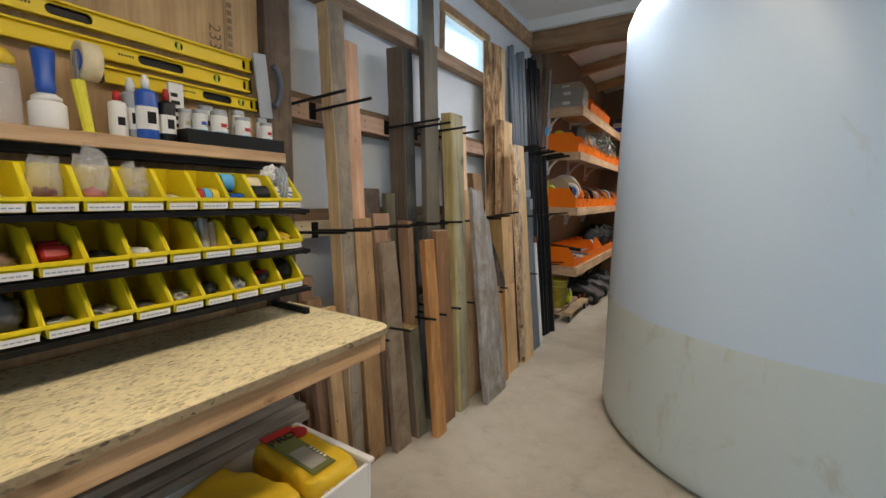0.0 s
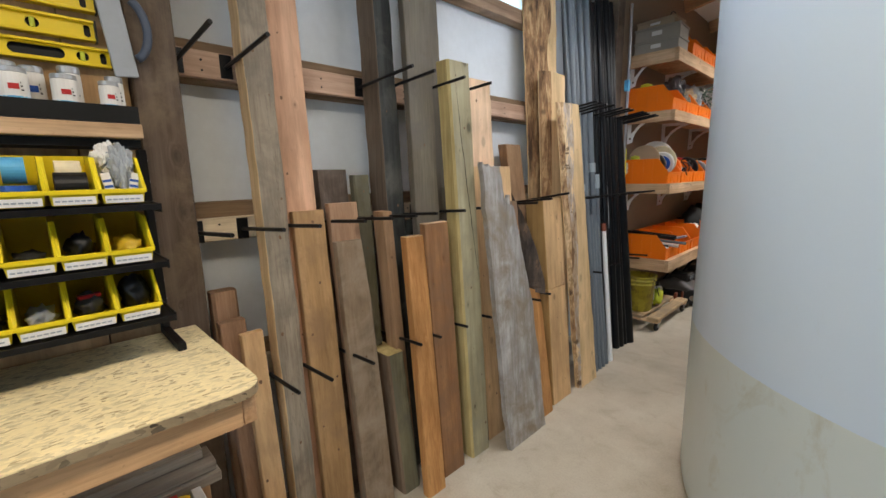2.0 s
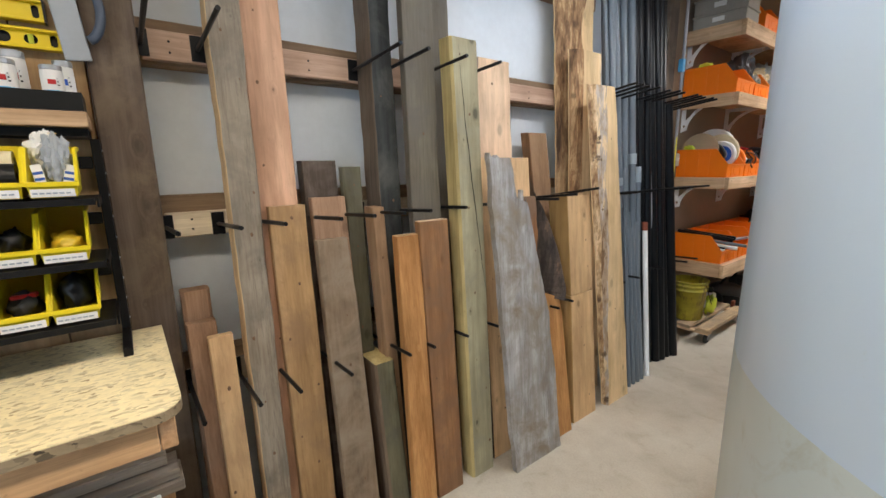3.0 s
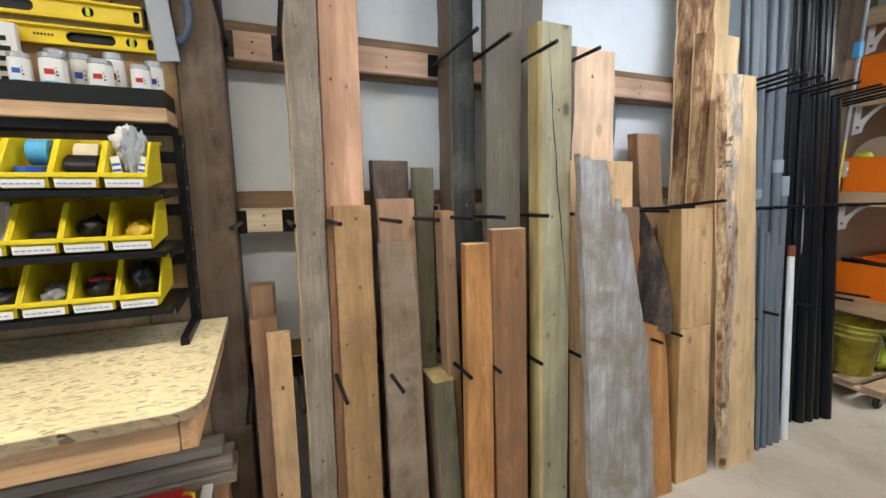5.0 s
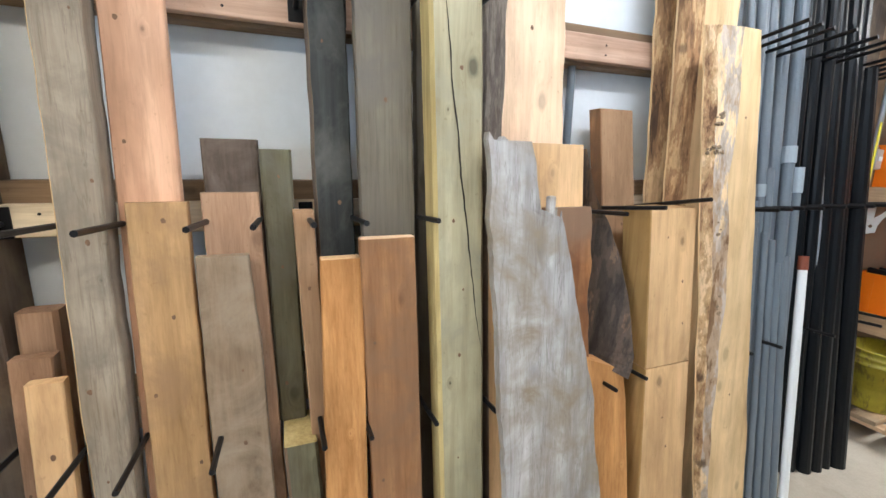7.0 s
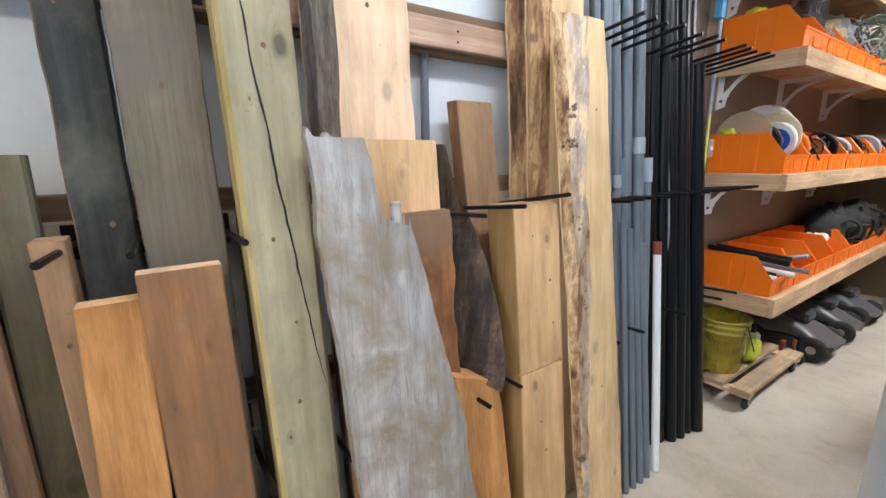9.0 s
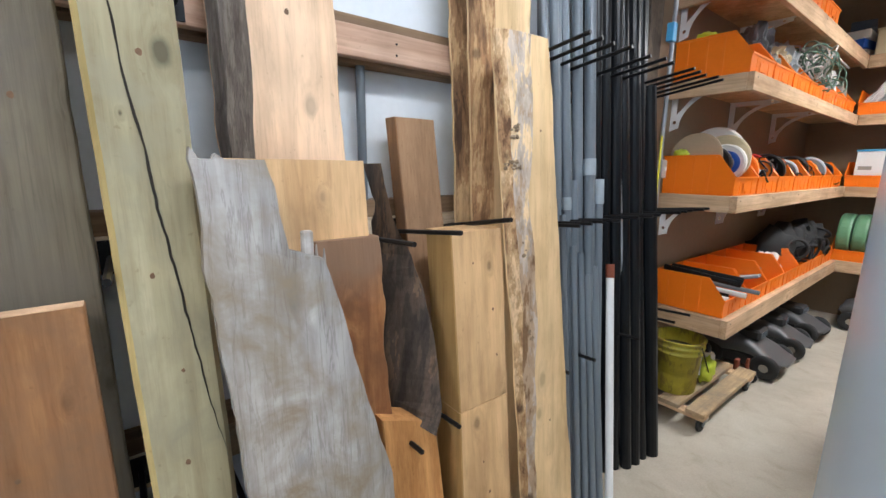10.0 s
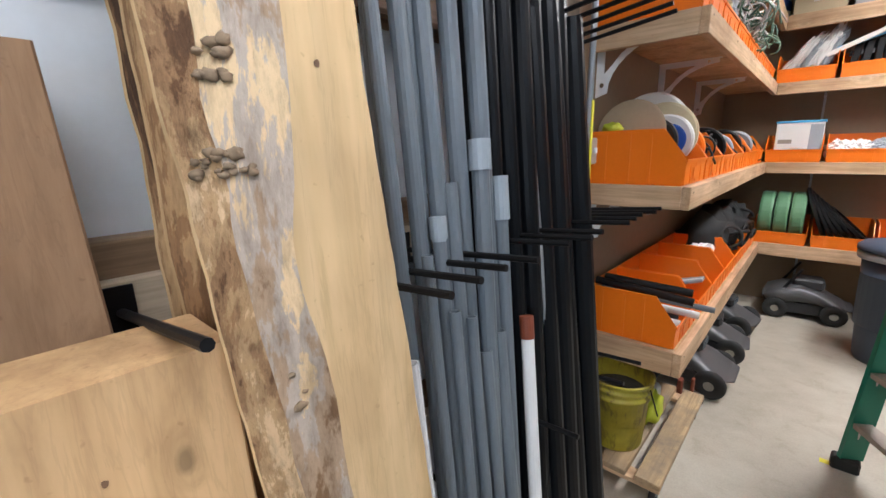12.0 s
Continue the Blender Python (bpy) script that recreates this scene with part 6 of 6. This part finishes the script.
for k in range(6):
    o2 = crumpled("white_bag", (-1.60 + 0.06 * k, 9.64 + 0.02 * (k % 2), 2.38), (0.045, 0.09, 0.28 - 0.02 * (k % 3)), M[("label", "white", "grey_tub")[k % 3]], "long white plastic bag leaning in a bin", "bag", k + 31, "contents of the orange bins")
    o2.rotation_euler = (0, radians(38 - 3 * k), 0)
for k in range(5):
    o2 = solo("black_clamp", boxes(((-0.028, -0.05, 0.0), (0.028, 0.05, 0.34 + 0.04 * (k % 2))), bevel=0.006), M["black"], (-1.06 + 0.085 * k, 9.72, 2.358), "black plastic clamp standing in a bin", "clamp", "clamps in the bin")
    o2.rotation_euler = (0, radians(10 - 4 * k), radians(8 * (k % 3)))
    part("clamp_jaw", boxes(((-0.05, -0.035, 0.20), (-0.029, 0.035, 0.245)), bevel=0.004), M["mower_dark"], o2)
for k in range(4):
    o2 = solo("flat_bar", boxes(((-0.21, -0.012, -0.02), (0.21, 0.012, 0.02)), bevel=0.003), M[("white", "sky_blue", "black", "black")[k]], (-1.04 + 0.03 * k, 9.58 + 0.03 * k, 2.66 + 0.012 * k), "long flat bar lying across the bin", "bar", "bars in the bin")
    o2.rotation_euler = (0, radians(-24 + 5 * k), 0)
for k in range(6):
    crumpled("parts_packet", (-1.02 + 0.14 * k, 9.66, 1.592), (0.10, 0.12, 0.11), M[("white", "label", "grey_tub", "black", "white", "kraft")[k]], "crumpled packet in an orange bin", "packet", k + 61, "contents of the orange bins")


# ---- on the floor of the bay ----
def dolly():
    d = thing("dolly", (-1.77, 6.44, 0), "low timber dolly on black casters", "dolly")
    o = Vector((-1.77, 6.44, 0))
    bx = lambda lo, hi: boxes((Vector(lo) - o, Vector(hi) - o), bevel=0.004)
    for x0, x1 in ((-1.615, -1.495), (-1.80, -1.66), (-2.03, -1.90)):
        part("plank", bx((x0, 5.93, 0.128), (x1, 6.95, 0.160)), M["dolly"], d)
    for y in (5.94, 6.84):
        part("cross_member", bx((-2.03, y, 0.100), (-1.50, y + 0.09, 0.127)), M["shelf_x"], d)
    for y in (6.0, 6.88):
        for x in (-1.545, -1.98):
            w = ring_lathe([(0.012, -0.014), (0.041, -0.015), (0.05, -0.007), (0.05, 0.007), (0.041, 0.015), (0.012, 0.014)], 24, "x")
            bmesh.ops.translate(w, verts=w.verts, vec=Vector((x + 0.01, y, 0.05)) - o)
            c = part("caster", w, M["rubber"], d, "black caster wheel", True)
            part("axle", tube(bmesh.new(), Vector((x - 0.012, y, 0.05)) - o, Vector((x + 0.032, y, 0.05)) - o, 0.0125, 10), M["galv"], c)
            part("fork", boxes((Vector((x - 0.012, y - 0.012, 0.045)) - o, Vector((x - 0.008, y + 0.02, 0.0995)) - o), (Vector((x + 0.028, y - 0.012, 0.045)) - o, Vector((x + 0.032, y + 0.02, 0.0995)) - o), (Vector((x - 0.025, y - 0.03, 0.094)) - o, Vector((x + 0.045, y + 0.04, 0.0995)) - o)), M["galv"], c)


def bucket(at):
    b = thing("bucket", at, "dirty yellow plastic bucket with ribbed rim", "bucket")
    part("bucket_wall", lathe([(0.135, 0), (0.14, 0.01), (0.158, 0.30), (0.17, 0.30), (0.17, 0.315), (0.16, 0.317), (0.162, 0.345), (0.174, 0.345), (0.174, 0.36), (0.164, 0.362), (0.167, 0.39), (0.178, 0.39), (0.18, 0.402), (0.162, 0.402), (0.150, 0.15), (0.01, 0.148)], 32), M["bucket"], b, "", True)
    part("contents", lathe([(0.148, 0.20), (0.145, 0.31), (0.02, 0.33)], 24), M["mower_dark"], b, "dark contents")
    part("handle", tube(bmesh.new(), (0.17, -0.03, 0.37), (0.19, 0.09, 0.16), 0.004, 8), M["steel_black"], b)
    part("paper_label", boxes(((0.10, 0.118, 0.10), (0.125, 0.122, 0.25))), M["label"], b)


dolly()
bucket((-1.80, 6.17, 0.1605))
lump("yellow_duster", (-1.68, 6.42, 0.1605), (0.055, 0.08, 0.10), M["lime"], "yellow cloth bundle on the dolly", "cloth", 4, 0.4, "things on the dolly")
bottle((-1.72, 6.50, 0.1605), 0.06, 0.28, M["white"], M["black"], "white jug standing on the dolly", 0.5)


def mower(at, rz, label, s=1.0):
    m = thing("garden_machine", at, label, "machine", "machines under the shelf")
    m.rotation_euler = (0, 0, radians(rz))
    sh = bmesh.new()
    cuts = ((-0.30, 0.10, 0.10, 0.14), (-0.27, 0.19, 0.06, 0.24), (-0.16, 0.21, 0.05, 0.29), (-0.04, 0.18, 0.06, 0.31), (0.08, 0.17, 0.06, 0.27), (0.17, 0.20, 0.05, 0.22), (0.27, 0.19, 0.05, 0.16), (0.33, 0.12, 0.07, 0.12))
    cuts = [(x, half, low + 0.085, top) for x, half, low, top in cuts]
    rings = []
    for x, half, low, top in cuts:
        ring = []
        for i in range(20):
            w = 6.28319 * i / 20
            cw, sw = math.cos(w), math.sin(w)
            y = half * math.copysign(abs(cw) ** 0.55, cw)
            z = (low + top) / 2 + (top - low) / 2 * math.copysign(abs(sw) ** 0.6, sw)
            ring.append(sh.verts.new((x * s, y * s, z * s)))
        rings.append(ring)
    for r0, r1 in zip(rings, rings[1:]):
        for i in range(20):
            sh.faces.new((r0[i], r0[(i + 1) % 20], r1[(i + 1) % 20], r1[i]))
    sh.faces.new(rings[0][::-1])
    sh.faces.new(rings[-1])
    part("shell", sh, M["mower"], m, "grey rounded moulded shell", True)
    part("chassis", boxes(((-0.26 * s, -0.15 * s, 0.05 * s), (0.27 * s, 0.15 * s, 0.16 * s)), bevel=0.015), M["mower_dark"], m, "dark chassis under the shell")
    part("engine", boxes(((-0.10 * s, -0.10 * s, 0.27 * s), (0.12 * s, 0.10 * s, 0.36 * s)), bevel=0.02), M["mower_dark"], m, "dark engine cowl")
    part("vent", boxes(*[((0.121 * s, (-0.08 + 0.035 * i) * s, 0.29 * s), (0.126 * s, (-0.065 + 0.035 * i) * s, 0.34 * s)) for i in range(5)]), M["pvc"], m)
    for x in (-0.2, 0.2):
        for y in (-0.195, 0.195):
            w = ring_lathe([(0.035, -0.03), (0.095, -0.03), (0.105, -0.012), (0.105, 0.012), (0.095, 0.03), (0.035, 0.03)], 22, "y")
            bmesh.ops.translate(w, verts=w.verts, vec=(x * s, y * s, 0.105))
            t = part("wheel", w, M["rubber"], m, "", True)
            part("hub", tube(bmesh.new(), (x * s, y * s - 0.026, 0.105), (x * s, y * s + 0.026, 0.105), 0.036, 14), M["kraft"], t, "dull tan wheel hub")
    for y in (-0.16, 0.16):
        part("handle", tube(bmesh.new(), (-0.2 * s, y * s, 0.2 * s), (-0.05 * s, y * s, 0.46 * s), 0.012, 10), M["steel_black"], m)


mower((-1.72, 7.42, 0), 0, "grey garden machine on wheels under the shelf", 1.05)
mower((-1.70, 8.05, 0), 6, "grey garden machine on wheels under the shelf", 1.0)
mower((-1.68, 8.70, 0), -5, "grey garden machine on wheels under the shelf", 0.95)
mower((-1.08, 9.58, 0), 4, "grey garden machine on wheels by the wall", 1.15)
v = thing("rusty_clamp", (-1.62, 7.02, 0.02), "rusty brown iron clamp with a black wheel", "clamp")
part("jaw", boxes(((-0.05, -0.03, 0.0), (0.05, 0.03, 0.03)), ((-0.05, -0.03, 0.03), (-0.02, 0.03, 0.17)), ((0.03, -0.02, 0.03), (0.05, 0.02, 0.2)), bevel=0.005), M["rust"], v)
w = ring_lathe([(0.015, -0.012), (0.05, -0.012), (0.05, 0.012), (0.015, 0.012)], 18, "y")
bmesh.ops.translate(w, verts=w.verts, vec=(0.06, 0.045, 0.031))
part("wheel", w, M["rubber"], v, "", True)


def step_ladder():
    """A step ladder: two green front rails, worn treads, two rear legs, top cap."""
    A, B = Vector((-0.84, 6.91, 0)), Vector((-0.52, 6.36, 0))
    lean = Vector((0.86, 0.5, 0)) * 0.062
    lad = thing("step_ladder", A, "green fibreglass step ladder with worn metal treads", "ladder")
    H = 2.4
    u = (B - A).normalized()
    for i, p in enumerate((A, B)):
        inn = u * (1 if i == 0 else -1)
        top = p + inn * 0.06 + lean * H / 1.0 + Vector((0, 0, H))
        bm = bmesh.new()
        back = Vector((0.86, 0.5, 0)) * 0.11
        lo = [p, p + inn * 0.028, p + inn * 0.028 + back, p + back]
        hi = [top, top + inn * 0.028, top + inn * 0.028 + back, top + back]
        vs = [bm.verts.new(q - A + Vector((0, 0, 0.07))) for q in lo] + [bm.verts.new(q - A) for q in hi]
        for f in ((0, 1, 2, 3), (4, 5, 6, 7), (0, 1, 5, 4), (1, 2, 6, 5), (2, 3, 7, 6), (3, 0, 4, 7)):
            bm.faces.new([vs[k] for k in f])
        part("front_rail", bm, M["green"], lad, "green fibreglass rail")
        ft = boxes(((-0.02, -0.03, 0.0), (0.10, 0.05, 0.075)), bevel=0.01)
        bmesh.ops.translate(ft, verts=ft.verts, vec=p - A)
        part("rubber_foot", ft, M["rubber"], lad)
        r = p + Vector((0.86, 0.5, 0)) * 0.95
        part("rear_leg", tube(bmesh.new(), r - A, top - A + back, 0.018, 8), M["green"], lad)
    for k in range(1, 8):
        z = 0.305 * k
        a = A + lean * z + u * (0.03 + 0.06 * z / H) + Vector((0, 0, z))
        d = B + lean * z - u * (0.03 + 0.06 * z / H) + Vector((0, 0, z))
        bm = bmesh.new()
        bk = Vector((0.86, 0.5, 0)) * 0.085
        lo = [a, d, d + bk, a + bk]
        vs = [bm.verts.new(q - A - Vector((0, 0, 0.028))) for q in lo] + [bm.verts.new(q - A) for q in lo]
        for f in ((0, 1, 2, 3), (4, 5, 6, 7), (0, 1, 5, 4), (1, 2, 6, 5), (2, 3, 7, 6), (3, 0, 4, 7)):
            bm.faces.new([vs[i] for i in f])
        part("tread", bm, M["step"], lad)
        part("brace", tube(bmesh.new(), a - A + bk * 0.5 - Vector((0, 0, 0.03)), A - A + lean * (z - 0.14) + u * 0.02 + bk * 0.6 + Vector((0, 0, z - 0.14)), 0.006, 6), M["alu"], lad)


def waste_bin():
    b = thing("waste_bin", (-0.48, 8.75, 0), "dark blue round plastic waste bin", "waste bin")
    part("bin_wall", lathe([(0.23, 0), (0.24, 0.02), (0.295, 0.86), (0.29, 0.86), (0.275, 0.3), (0.02, 0.29)], 32), M["can"], b, "", True)
    part("rim", ring_lathe([(0.29, 0.855), (0.325, 0.86), (0.33, 0.90), (0.30, 0.925), (0.285, 0.90)], 32, "z"), M["grey_tub"], b, "paler rolled rim", True)
    part("lid", lathe([(0.30, 0.922), (0.335, 0.925), (0.335, 0.955), (0.30, 0.985), (0.20, 1.0), (0.02, 1.005)], 32), M["can"], b, "domed blue-grey lid", True)
    for s in (-1, 1):
        part("handle", boxes(((-0.06, s * 0.33 - 0.02, 0.76), (0.06, s * 0.33 + 0.02, 0.80)), bevel=0.008), M["can"], b)


step_ladder()
waste_bin()
solo("tape_mark", boxes(((-0.03, -0.02, 0.0), (0.03, 0.02, 0.002))), M["hi_yellow"], (-0.872, 6.925, 0.0005), "small yellow tape mark on the concrete floor", "tape mark")
